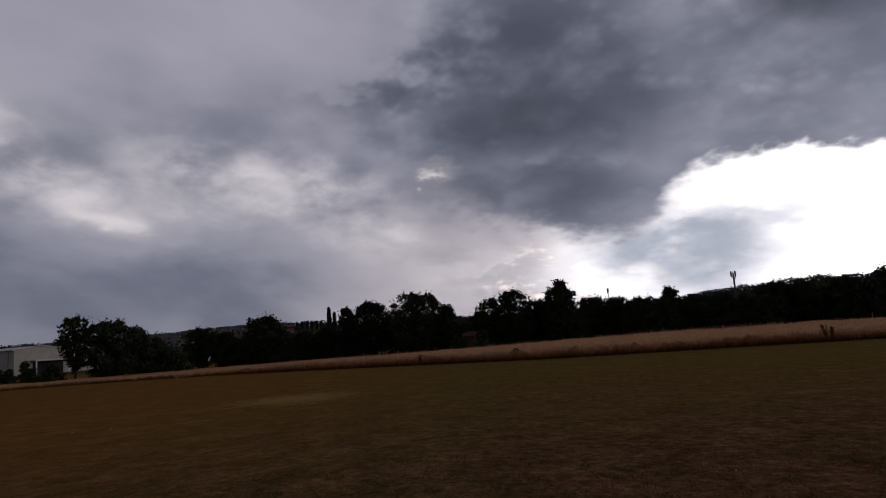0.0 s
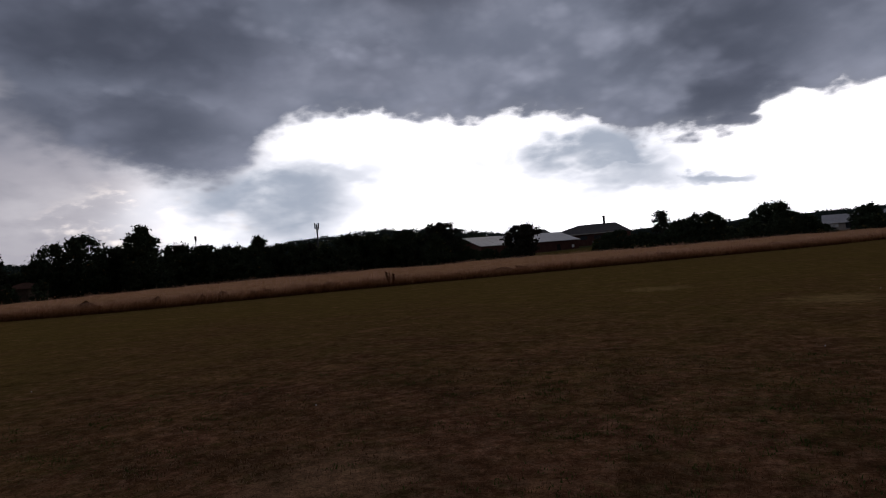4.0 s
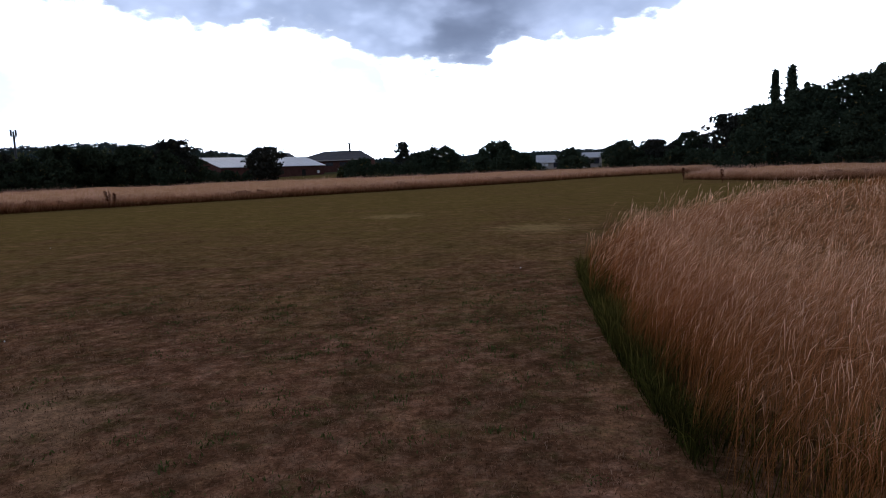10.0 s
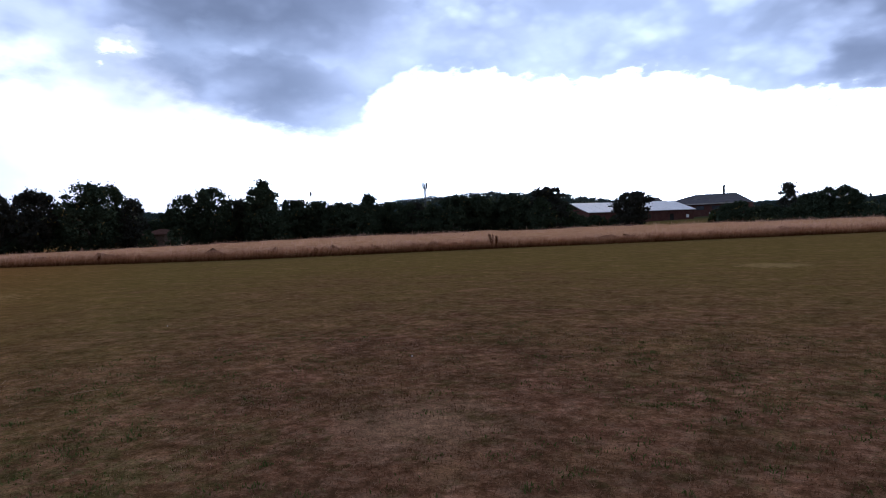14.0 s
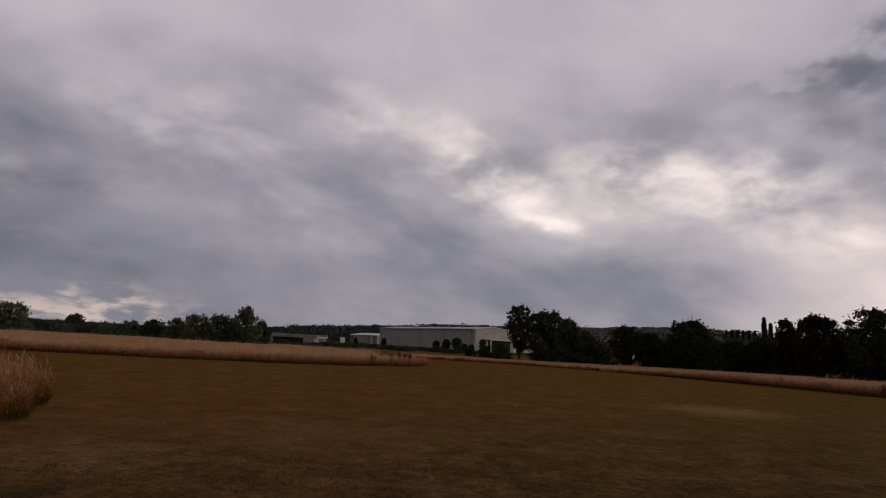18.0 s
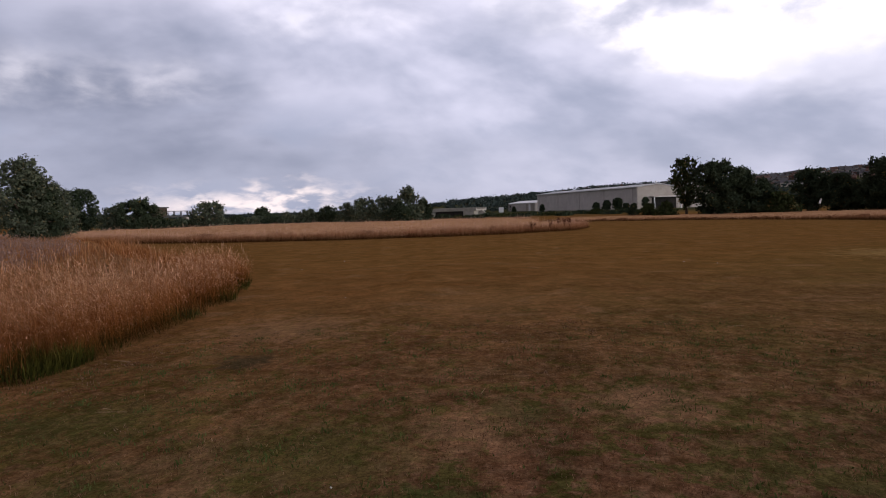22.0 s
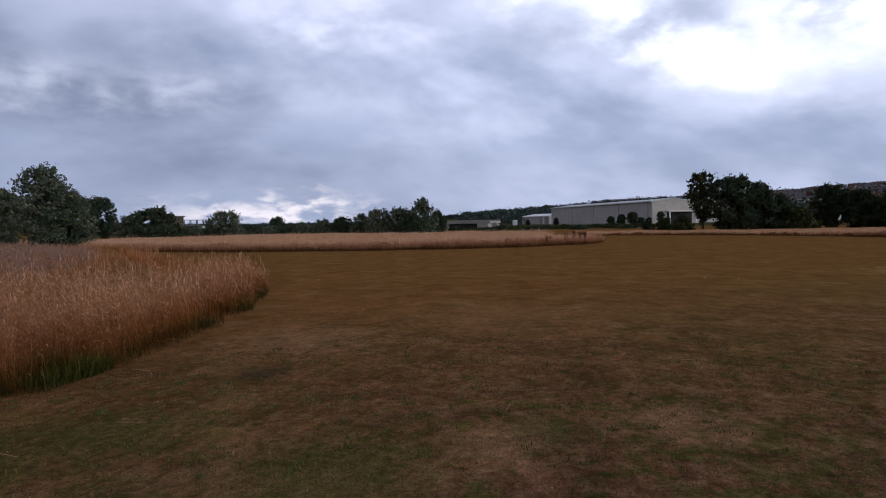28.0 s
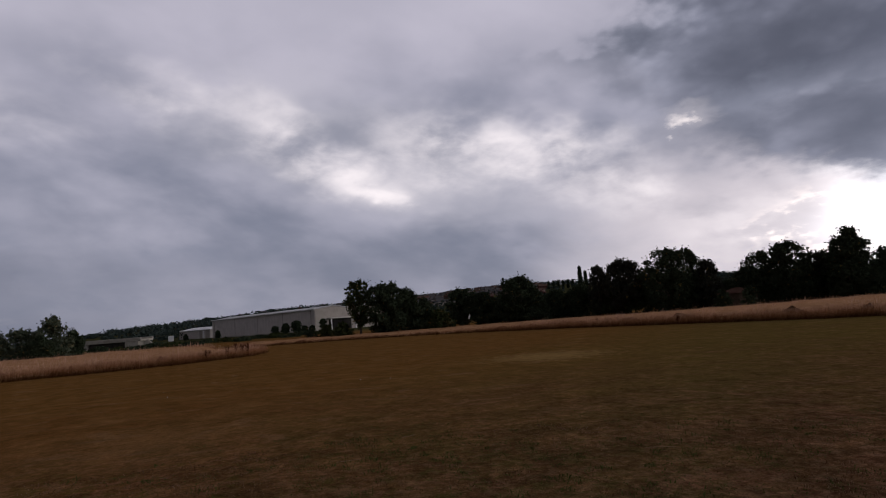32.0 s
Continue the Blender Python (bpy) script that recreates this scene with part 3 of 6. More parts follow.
MAT_CLAD_LIFTED = surface("beige_clad_lifted", (0.50, 0.465, 0.44), (0.57, 0.53, 0.50), 0.5, 0.6, 0, 0.1, (0.25, 0.23, 0.21), 0.35)
MAT_ROOF_PALE = surface("pale_sheet_roof", (0.40, 0.41, 0.43), (0.50, 0.51, 0.53), 0.4, 0.6, 0, 0.1, (0.34, 0.32, 0.3), 0.4)
MAT_WHITE = surface("white_sheet", (0.68, 0.69, 0.70), (0.78, 0.78, 0.78), 0.6, 0.5, 0, 0.1, (0.4, 0.38, 0.35), 0.25)
MAT_BRICK = surface("red_brick", (0.065, 0.030, 0.025), (0.11, 0.054, 0.044), 2.0, 0.9, 0, 0.4)
MAT_SLATE = surface("slate_roof", (0.075, 0.075, 0.085), (0.14, 0.135, 0.14), 1.5, 0.7, 0, 0.3, (0.10, 0.09, 0.06), 0.4)
MAT_TILE = surface("clay_tile_roof", (0.10, 0.062, 0.052), (0.16, 0.10, 0.085), 1.5, 0.85, 0, 0.3)
MAT_RENDER = surface("pale_render", (0.32, 0.29, 0.26), (0.44, 0.40, 0.36), 0.8, 0.85, 0, 0.2)
MAT_GLASS = surface("dark_window", (0.02, 0.023, 0.028), (0.045, 0.05, 0.06), 1.0, 0.12, 0, 0)
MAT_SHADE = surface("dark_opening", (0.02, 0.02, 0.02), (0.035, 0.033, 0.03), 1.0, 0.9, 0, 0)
MAT_STEEL = surface("galvanised_steel", (0.30, 0.31, 0.32), (0.42, 0.43, 0.44), 3.0, 0.45, 0.7, 0.1)
MAT_DARKSTEEL = surface("dark_painted_steel", (0.035, 0.037, 0.04), (0.07, 0.07, 0.072), 2.0, 0.6, 0.2, 0.1)
MAT_CONCRETE = surface("weathered_concrete", (0.30, 0.28, 0.25), (0.42, 0.40, 0.36), 0.9, 0.9, 0, 0.4, (0.13, 0.12, 0.1), 0.5)
MAT_RED = surface("red_drum_paint", (0.50, 0.018, 0.014), (0.62, 0.035, 0.025), 6.0, 0.42, 0, 0.15, (0.2, 0.05, 0.03), 0.35)
MAT_BOARD = surface("weathered_board", (0.40, 0.37, 0.33), (0.58, 0.54, 0.48), 6.0, 0.8, 0, 0.4)
MAT_DRIFT = surface("bleached_wood", (0.42, 0.36, 0.33), (0.60, 0.53, 0.49), 9.0, 0.85, 0, 0.6)
MAT_OLDWOOD = surface("dark_old_wood", (0.045, 0.035, 0.028), (0.10, 0.08, 0.06), 8.0, 0.9, 0, 0.7)
MAT_BAG = surface("white_plastic", (0.27, 0.25, 0.23), (0.38, 0.36, 0.34), 8.0, 0.5, 0, 0.3)
MAT_BLUE = surface("blue_print", (0.05, 0.09, 0.26), (0.08, 0.13, 0.34), 40.0, 0.5, 0, 0)
MAT_PAPER = surface("white_paper", (0.66, 0.68, 0.72), (0.78, 0.80, 0.83), 40.0, 0.7, 0, 0.1, (0.4, 0.36, 0.3), 0.2)
MAT_EARTH = surface("dry_brown_slope", (0.075, 0.045, 0.032), (0.125, 0.075, 0.052), 0.3, 0.95, 0, 0.8, (0.09, 0.075, 0.035), 0.6)

# ---- shapes ----
def at(azimuth, r):
    return (-math.sin(radians(azimuth)) * r, math.cos(radians(azimuth)) * r)


RIDGE_AZ = (-180, -120, -60, -35, -20, 0, 8, 12, 17, 22, 28, 34, 45, 58, 64, 70, 76, 84, 90, 95, 100, 106, 112, 125, 135, 145, 180)
RIDGE_EL = (0.4, 0.5, 0.7, 0.7, 0.8, 0.6, 0.7, 1.4, 2.2, 2.5, 2.2, 1.7, 1.5, 1.8, 2.1, 2.2, 1.9, 1.7, 1.5, 1.15, 0.9, 0.5, 0.2, 0.2, 0.6, 0.6, 0.4)
BANK_AZ = (-180, 128, 134, 139, 143, 149, 158, 170, 180)
BANK_H = (3.0, 0.0, 1.0, 5.0, 7.5, 10.0, 10.5, 6.0, 3.0)


def ground_z(x, y):
    """Height of the land: flat field, wooded bank on one side, hills far off."""
    x, y = np.asarray(x, float), np.asarray(y, float)
    r = np.hypot(x, y)
    a = np.degrees(np.arctan2(-x, y))
    s = np.clip((r - 260) / 640, 0, 1)
    s = s * s * (3 - 2 * s)
    hill = np.tan(np.radians(np.interp(a, RIDGE_AZ, RIDGE_EL))) * 900 * s * np.where(r > 900, np.clip(1.0 - (r - 900) / 6000, 0.2, 1), 1)
    b = np.clip((r - 88) / 75, 0, 1)
    b = b * b * (3 - 2 * b)
    return hill + np.interp(a, BANK_AZ, BANK_H) * b * np.clip(1.6 - r / 500, 0, 1)


def gz(x, y):
    return float(ground_z(x, y))


def raw_mesh(name, V, *Fs):
    """A mesh from arrays: vertices, and face arrays with 3 or 4 corners each."""
    me = bpy.data.meshes.new(name)
    V = np.asarray(V, np.float32)
    me.vertices.add(len(V))
    me.vertices.foreach_set("co", V.ravel())
    Fs = [np.asarray(F, np.int32) for F in Fs if len(F)]
    loops = np.concatenate([F.ravel() for F in Fs])
    sizes = np.concatenate([np.full(len(F), F.shape[1], np.int32) for F in Fs])
    me.loops.add(len(loops))
    me.loops.foreach_set("vertex_index", loops)
    me.polygons.add(len(sizes))
    me.polygons.foreach_set("loop_start", np.concatenate([[0], np.cumsum(sizes)[:-1]]).astype(np.int32))
    me.update(calc_edges=True)
    return me


def solid(name, me, mat, parent=None, label="", smooth=False):
    me.materials.clear()
    me.materials.append(mat)
    if smooth:
        me.polygons.foreach_set("use_smooth", np.ones(len(me.polygons), bool))
    ob = new(name, me)
    if parent is not None:
        ob.parent = parent
    if label:
        ob["label"] = label
    return ob


def part(name, bm, mat, parent=None, label="", smooth=False):
    me = bpy.data.meshes.new(name)
    bm.to_mesh(me)
    bm.free()
    return solid(name, me, mat, parent, label, smooth)


def thing(name, x, y, z, turn=0.0, label="", category="", group="", kind=""):
    e = new(name)
    e.empty_display_size = 0.2
    e.matrix_world = pose(x, y, z, 0, 0, turn)
    return tagged(e, label, category, group, kind)


def box(bm, cx, cy, cz, sx, sy, sz, bevel=0.0, m=None):
    g = bmesh.ops.create_cube(bm, size=1.0, matrix=(m or Matrix()) @ Matrix.Translation((cx, cy, cz)) @ Matrix.Diagonal((sx, sy, sz, 1)))
    if bevel:
        es = list({e for v in g["verts"] for e in v.link_edges})
        bmesh.ops.bevel(bm, geom=es, offset=bevel, segments=1, affect="EDGES", profile=0.5)
    return bm


def boxed(*args, **kw):
    return box(bmesh.new(), *args, **kw)


def prism(points, depth, axis="y"):
    """A closed outline of (a, z) pairs pushed along one axis, centred on it."""
    bm = bmesh.new()
    d = depth / 2
    lay = [[bm.verts.new((a, s * d, z) if axis == "y" else (s * d, a, z)) for a, z in points] for s in (-1, 1)]
    n = len(points)
    bm.faces.new(lay[0]), bm.faces.new(list(reversed(lay[1])))
    for i in range(n):
        bm.faces.new((lay[0][i], lay[1][i], lay[1][(i + 1) % n], lay[0][(i + 1) % n]))
    bmesh.ops.recalc_face_normals(bm, faces=bm.faces)
    return bm


def tube_arrays(points, radii, sides=6):
    P = np.asarray(points, float)
    V, F = [], []
    for i, p in enumerate(P):
        d = P[min(i + 1, len(P) - 1)] - P[max(i - 1, 0)]
        d = d / (np.linalg.norm(d) + 1e-9)
        u = np.cross(d, (0.3, 0.9, 0.2))
        u /= np.linalg.norm(u)
        v = np.cross(d, u)
        for k in range(sides):
            t = 2 * math.pi * k / sides
            V.append(p + radii[i] * (math.cos(t) * u + math.sin(t) * v))
    for i in range(len(P) - 1):
        for k in range(sides):
            a, b = i * sides + k, i * sides + (k + 1) % sides
            F.append((a, b, b + sides, a + sides))
    return np.array(V), np.array(F)


def tube(name, points, radii, mat, parent=None, sides=6, label=""):
    V, F = tube_arrays(points, radii, sides)
    return solid(name, raw_mesh(name, V, F), mat, parent, label, True)


def inside(poly, x, y):
    r = np.zeros(len(x), bool)
    n = len(poly)
    for i in range(n):
        (ax, ay), (bx, by) = poly[i], poly[(i + 1) % n]
        c = (ay > y) != (by > y)
        with np.errstate(divide="ignore", invalid="ignore"):
            r ^= c & (x < (bx - ax) * (y - ay) / (by - ay + 1e-12) + ax)
    return r


def rim(poly, x, y):
    """Distance to the outline."""
    d = np.full(len(x), 1e9)
    n = len(poly)
    for i in range(n):
        a, b = np.array(poly[i], float), np.array(poly[(i + 1) % n], float)
        ab = b - a
        t = np.clip(((x - a[0]) * ab[0] + (y - a[1]) * ab[1]) / (ab @ ab), 0, 1)
        d = np.minimum(d, np.hypot(x - a[0] - t * ab[0], y - a[1] - t * ab[1]))
    return d


LATTICE = np.random.default_rng(5).uniform(-1, 1, (64, 64))


def wavy(x, y, s, seed=0.0):
    """Smooth uneven noise between about -1 and 1; s is its coarseness in radians a metre."""
    out, amp = 0.0, 0.62
    for k in range(3):
        f = s / 3.4 * 2 ** k
        u, v = x * f + seed * 17.31 + 9.7 * k, y * f + seed * 5.73 + 3.1 * k
        i, j = np.floor(u).astype(int), np.floor(v).astype(int)
        p, q = u - i, v - j
        p, q = p * p * (3 - 2 * p), q * q * (3 - 2 * q)
        i, j, i2, j2 = i % 64, j % 64, (i + 1) % 64, (j + 1) % 64
        out = out + amp * ((LATTICE[i, j] * (1 - p) + LATTICE[i2, j] * p) * (1 - q) + (LATTICE[i, j2] * (1 - p) + LATTICE[i2, j2] * p) * q)
        amp *= 0.55
    return out


def blades(x, y, h, w, rng, lean=0.35, wind=(0.5, 0.2), z=None, flop=0.1, stub=False, tuft=None, heads=None):
    """Grass stems as bent ribbons. heads: width and length of the fluffy heads, which are then returned too."""
    n = len(x)
    ang = rng.uniform(0, 2 * math.pi, n) if tuft is None else tuft + rng.normal(0, 1.2, n)
    le = np.abs(rng.normal(lean, lean * 0.5, n)) + (rng.random(n) < (0.22 if heads else flop)) * rng.uniform(0.3, 0.7, n)
    sway = wavy(x, y, 0.55, 1.0) * 0.9
    dx = np.cos(ang) * 0.6 + wind[0] * np.cos(sway) - wind[1] * np.sin(sway)
    dy = np.sin(ang) * 0.6 + wind[0] * np.sin(sway) + wind[1] * np.cos(sway)
    reach = np.hypot(dx, dy) * le
    le = le * np.minimum(1.0, 0.8 / np.maximum(reach, 0.01))
    fa = rng.uniform(0, math.pi, n)
    fx, fy = np.cos(fa), np.sin(fa)
    z0 = np.zeros(n) if z is None else z

    def spine(t):
        return np.stack([x + dx * le * h * t * t, y + dy * le * h * t * t, z0 + h * t * (1 - 0.35 * le * t)], -1)

    def ribbon(steps):
        k = len(steps)
        V = np.empty((n, k, 2, 3), np.float32)
        for i, (c, hw) in enumerate(steps):
            off = np.stack([fx * hw, fy * hw, 0 * fx], -1)
            V[:, i, 0], V[:, i, 1] = c - off, c + off
        base = (np.arange(n) * k * 2)[:, None]
        return V.reshape(-1, 3), np.concatenate([base + np.array([2 * i, 2 * i + 1, 2 * i + 3, 2 * i + 2]) for i in range(k - 1)])

    lev = ((0.0, 1.0), (1.0, 0.2)) if stub else ((0.0, 1.0), (0.6, 0.8), (1.0, 0.35 if heads else 0.12))
    stems = ribbon([(spine(t), w * ww * 0.5) for t, ww in lev])
    if not heads:
        return stems
    way = spine(1.0) - spine(0.85)
    way /= np.linalg.norm(way, axis=1, keepdims=True) + 1e-9
    ln = (heads[1] * rng.uniform(0.55, 1.3, n))[:, None]
    droop = rng.normal(0, 0.2, (n, 3)) - np.array([0, 0, 0.45])
    tip, hw = spine(0.94), heads[0] * rng.uniform(0.5, 1.3, n) * 0.5
    return stems, ribbon([(tip, hw * 0.3), (tip + way * ln * 0.45, hw), (tip + (way + droop * 0.5) * ln, hw * 0.15)])


def merge(chunks):
    Vs, Fs, o = [], [], 0
    for V, F in chunks:
        Vs.append(V), Fs.append(F + o)
        o += len(V)
    return np.concatenate(Vs), np.concatenate(Fs)

# ---- ground ----
def build_ground():
    radii = np.concatenate([np.arange(1.5, 30, 1.5), np.arange(30, 120, 5), np.arange(120, 300, 12), np.geomspace(300, 4700, 44)])
    na = 300
    th = np.linspace(0, 2 * math.pi, na, endpoint=False)
    R, T = np.meshgrid(radii, th, indexing="ij")
    x, y = -np.sin(T) * R, np.cos(T) * R
    z = ground_z(x.ravel(), y.ravel()).reshape(x.shape)
    V = np.concatenate([[[0, 0, 0]], np.stack([x, y, z], -1).reshape(-1, 3)])
    i, j = np.meshgrid(np.arange(len(radii) - 1), np.arange(na), indexing="ij")
    a, b = 1 + i * na + j, 1 + i * na + (j + 1) % na
    F = np.stack([a, b, b + na, a + na], -1).reshape(-1, 4)[:, ::-1]
    k = np.arange(na)
    tri = np.stack([np.zeros(na, int), 1 + k, 1 + (k + 1) % na], -1)
    ob = solid("ground", raw_mesh("ground", V, F, tri), MAT_TURF, smooth=True)
    tagged(ob, "parched mown turf with green and bare brown patches", "ground", kind="structure")


build_ground()

PATCH_NEAR = [(1.55, 1.2), (1.55, 2.4), (1.75, 3.9), (2.0, 5.3), (2.45, 7.3), (3.0, 9.4), (3.9, 11.0), (8, 15.0), (14, 21.5), (26, 30), (60, 42), (64, 33), (3.4, 0.5)]
PATCH_LANE = [(23.5, 47.5), (24.3, 42), (26, 37.5), (30, 36), (40, 39), (60, 47), (95, 60), (80, 72), (45, 60), (30, 54)]
PATCH_FAR = [(100, 84), (70, 80), (40, 71), (27, 65), (20, 61), (13, 54.5), (3.5, 48.5), (-7, 42), (-15, 37.5), (-20, 34), (-28, 28.5), (-36, 26), (-46.5, 22.8), (-57, 18.2),
             (-64.5, 12.8), (-69.5, 7.3), (-72, 1), (-74, -5), (-92, -5), (-88, 20), (-72, 46), (-45, 68), (-15, 80), (20, 88), (60, 96), (105, 98)]
PATCH_TONGUE = [(-46.5, -1.3), (-42, -5.5), (-40, -10), (-38.5, -15), (-38, -25), (-40, -34), (-48, -50), (-58, -70), (-84, -52), (-92, -25), (-76, -8), (-60, -2), (-52, -0.5)]
PATCH_LEFT = [(-2.6, -11), (-3.0, -9), (-3.45, -7.15), (-4.15, -6.25), (-5.1, -5.7), (-6.5, -5.8), (-8.5, -6.2), (-11, -6.85), (-13.2, -7.8), (-15.4, -9.0), (-17.2, -10.3), (-18, -11.8), (-20, -15), (-28, -23),
              (-36, -31), (-44, -48), (-54, -70), (-30, -84), (-22, -85), (-1.2, -12.5)]


# the parts of the two near stands that are ever faced, where every stem stands
NEAR_STEMS = PATCH_NEAR[:10] + [(48, 37.5), (2.3, 0.9)]
LEFT_STEMS = PATCH_LEFT[:-2]


def sparse(x, y):
    """The far strip thins out to low growth before the warehouse."""
    f = np.clip((-x - 44) / 20, 0, 1) * (y > -6)
    return 1 - 0.5 * f * f * (3 - 2 * f)


def canopy(name, poly, step, top, inset, seed, label, mat=MAT_CANOPY):
    """The matted mass of a stand of dry grass, under its standing stems."""
    xs = [p[0] for p in poly]
    ys = [p[1] for p in poly]
    gx, gy = np.arange(min(xs), max(xs) + step, step), np.arange(min(ys), max(ys) + step, step)
    X, Y = np.meshgrid(gx, gy, indexing="ij")
    rs = np.random.default_rng(seed)
    X, Y = X + rs.uniform(-0.3, 0.3, X.shape) * step, Y + rs.uniform(-0.3, 0.3, X.shape) * step
    x, y = X.ravel(), Y.ravel()
    ins = inside(poly, x, y)
    d = np.where(ins, rim(poly, x, y), 0)
    f = np.clip((d - inset) / 1.1, 0, 1)
    z = ground_z(x, y) + 0.02 + (top * (0.78 + 0.17 * wavy(x, y, 0.9, seed) + 0.13 * wavy(x, y, 2.1, seed + 1) + 0.08 * rs.uniform(-1, 1, len(x)))) * (f * f * (3 - 2 * f)) ** 0.8 * sparse(x, y)
    dip = (np.abs(np.degrees(np.arctan2(-x, y)) - 155) < 5.2) & (np.hypot(x, y) > 8.5) & (np.hypot(x, y) < 27)
    z = np.where(dip, ground_z(x, y) + 0.02 + 0.3 * (z - ground_z(x, y)), z)
    ok = (ins & (d > inset)).reshape(X.shape)
    q = ok[:-1, :-1] & ok[1:, :-1] & ok[:-1, 1:] & ok[1:, 1:]
    i, j = np.nonzero(q)
    m = X.shape[1]
    F = np.stack([i * m + j, (i + 1) * m + j, (i + 1) * m + j + 1, i * m + j + 1], -1)
    used = np.unique(F)
    remap = np.full(len(x), -1)
    remap[used] = np.arange(len(used))
    ob = solid(name, raw_mesh(name, np.stack([x, y, z], -1)[used], remap[F]), mat, smooth=True)
    return tagged(ob, label, "grass", "tall dry grass", "stuff")


def scatter(poly, density, rng, box_=None, near=None):
    xs = [p[0] for p in poly]
    ys = [p[1] for p in poly]
    x0, x1, y0, y1 = box_ or (min(xs), max(xs), min(ys), max(ys))
    n = int((x1 - x0) * (y1 - y0) * density)
    x, y = rng.uniform(x0, x1, n), rng.uniform(y0, y1, n)
    k = inside(poly, x, y)
    x, y = x[k], y[k]
    if near:
        r = np.hypot(x, y)
        k = (r >= near[0]) & (r < near[1])
        x, y = x[k], y[k]
    return x, y


def standing(name, poly, height, bands, seed, label, wind, mat=MAT_STRAW, lean=0.62, inset=0.0, head_label=""):
    """Standing stems: bands of (from, to, stems per square metre at the rim, in the middle, stem width)."""
    rng = np.random.default_rng(seed)
    chunks, tops = [], []
    for r0, r1, d_rim, d_mid, w in bands:
        bb = (max(min(p[0] for p in poly), -r1), min(max(p[0] for p in poly), r1), max(min(p[1] for p in poly), -r1), min(max(p[1] for p in poly), r1))
        fine = r1 <= 26
        if fine:
            # stems grow in tussocks, each with its own height and lean
            per = 24
            tx, ty = scatter(poly, d_rim / per, rng, bb, (r0, r1))
            nt = len(tx)
            ti = np.repeat(np.arange(nt), per)
            x, y = tx[ti] + rng.normal(0, 0.075 + 0.004 * r0, nt * per), ty[ti] + rng.normal(0, 0.075 + 0.004 * r0, nt * per)
            th, ta = rng.uniform(0.6, 1.22, nt)[ti], rng.uniform(0, 2 * math.pi, nt)[ti]
            k = inside(poly, x, y)
            x, y, th, ta = x[k], y[k], th[k], ta[k]
        else:
            x, y = scatter(poly, d_rim, rng, bb, (r0, r1))
            th, ta = np.ones(len(x)), rng.uniform(0, 6.3, len(x))
        d = rim(poly, x, y)
        keep = (rng.random(len(x)) < np.where(d < 1.5, 1.0, d_mid / d_rim)) & (d > inset + 0.22 * (wavy(x, y, 4.0, 3) + 0.4))
        # thinner where green blades crowd the stems
        keep &= rng.random(len(x)) < np.where((x > 0) & (y > 0) & (y < 4.2), 0.45 + 0.25 * wavy(x, y, 2.0, 9), 1.0)
        hollow = (np.abs(np.degrees(np.arctan2(-x, y)) - 155) < 4.8) & (np.hypot(x, y) > 9.0) & (np.hypot(x, y) < 26)
        x, y, d, hollow, th, ta = x[keep], y[keep], d[keep], hollow[keep], th[keep], ta[keep]
        edge_h = np.clip(0.68 + d / 1.2, 0.66, 1.0)
        h = th * height * edge_h * (0.45 + 0.68 * rng.random(len(x)) ** 0.6) * (1 + 0.16 * wavy(x, y, 0.8, seed) + 0.26 * wavy(x, y, 2.6, seed)) * np.where(hollow, 0.5, 1.0) * sparse(x, y)
        made = blades(x, y, h, w * rng.uniform(0.7, 1.3, len(x)), rng, lean, wind, ground_z(x, y), tuft=ta, heads=(w * 1.5 + 0.0006, 0.15 + 0.006 * r0) if fine and head_label else None)
        if fine and head_label:
            chunks.append(made[0]), tops.append(made[1])
        else:
            chunks.append(made)
    tagged(solid(name, raw_mesh(name, *merge(chunks)), mat), label, "grass", "tall dry grass", "stuff")
    if tops:
        tagged(solid("seed_heads", raw_mesh("seed_heads", *merge(tops)), MAT_HEADS), head_label, "grass", "tall dry grass", "stuff")


canopy("matted_grass", PATCH_NEAR, 0.3, 0.42, 0.55, 1, "matted straw-coloured mass of a tall dry grass stand", MAT_SHADED_THATCH)
canopy("matted_grass", PATCH_LANE, 0.75, 0.74, 0.9, 2, "matted dry grass stand beyond a mown lane")
canopy("matted_grass", PATCH_FAR, 0.75, 0.76, 0.95, 3, "matted dry grass strip along the field's far edge")
canopy("matted_grass", PATCH_TONGUE, 0.75, 0.74, 0.9, 4, "matted dry grass tongue reaching into the mown field")
canopy("matted_grass", PATCH_LEFT, 0.4, 0.52, 0.6, 5, "matted straw-coloured mass of tall dry grass", MAT_SHADED_THATCH)

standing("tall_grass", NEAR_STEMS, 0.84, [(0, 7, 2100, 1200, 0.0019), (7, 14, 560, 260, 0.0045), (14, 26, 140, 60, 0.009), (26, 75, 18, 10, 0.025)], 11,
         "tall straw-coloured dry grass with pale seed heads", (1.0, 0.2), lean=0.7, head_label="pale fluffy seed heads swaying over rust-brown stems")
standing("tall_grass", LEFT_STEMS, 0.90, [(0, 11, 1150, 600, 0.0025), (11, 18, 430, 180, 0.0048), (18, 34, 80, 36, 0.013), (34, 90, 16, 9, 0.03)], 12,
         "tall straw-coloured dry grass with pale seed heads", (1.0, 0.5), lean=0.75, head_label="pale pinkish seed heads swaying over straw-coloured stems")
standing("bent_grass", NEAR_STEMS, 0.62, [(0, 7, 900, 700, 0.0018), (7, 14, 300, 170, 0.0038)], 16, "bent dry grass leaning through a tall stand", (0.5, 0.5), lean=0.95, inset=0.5)
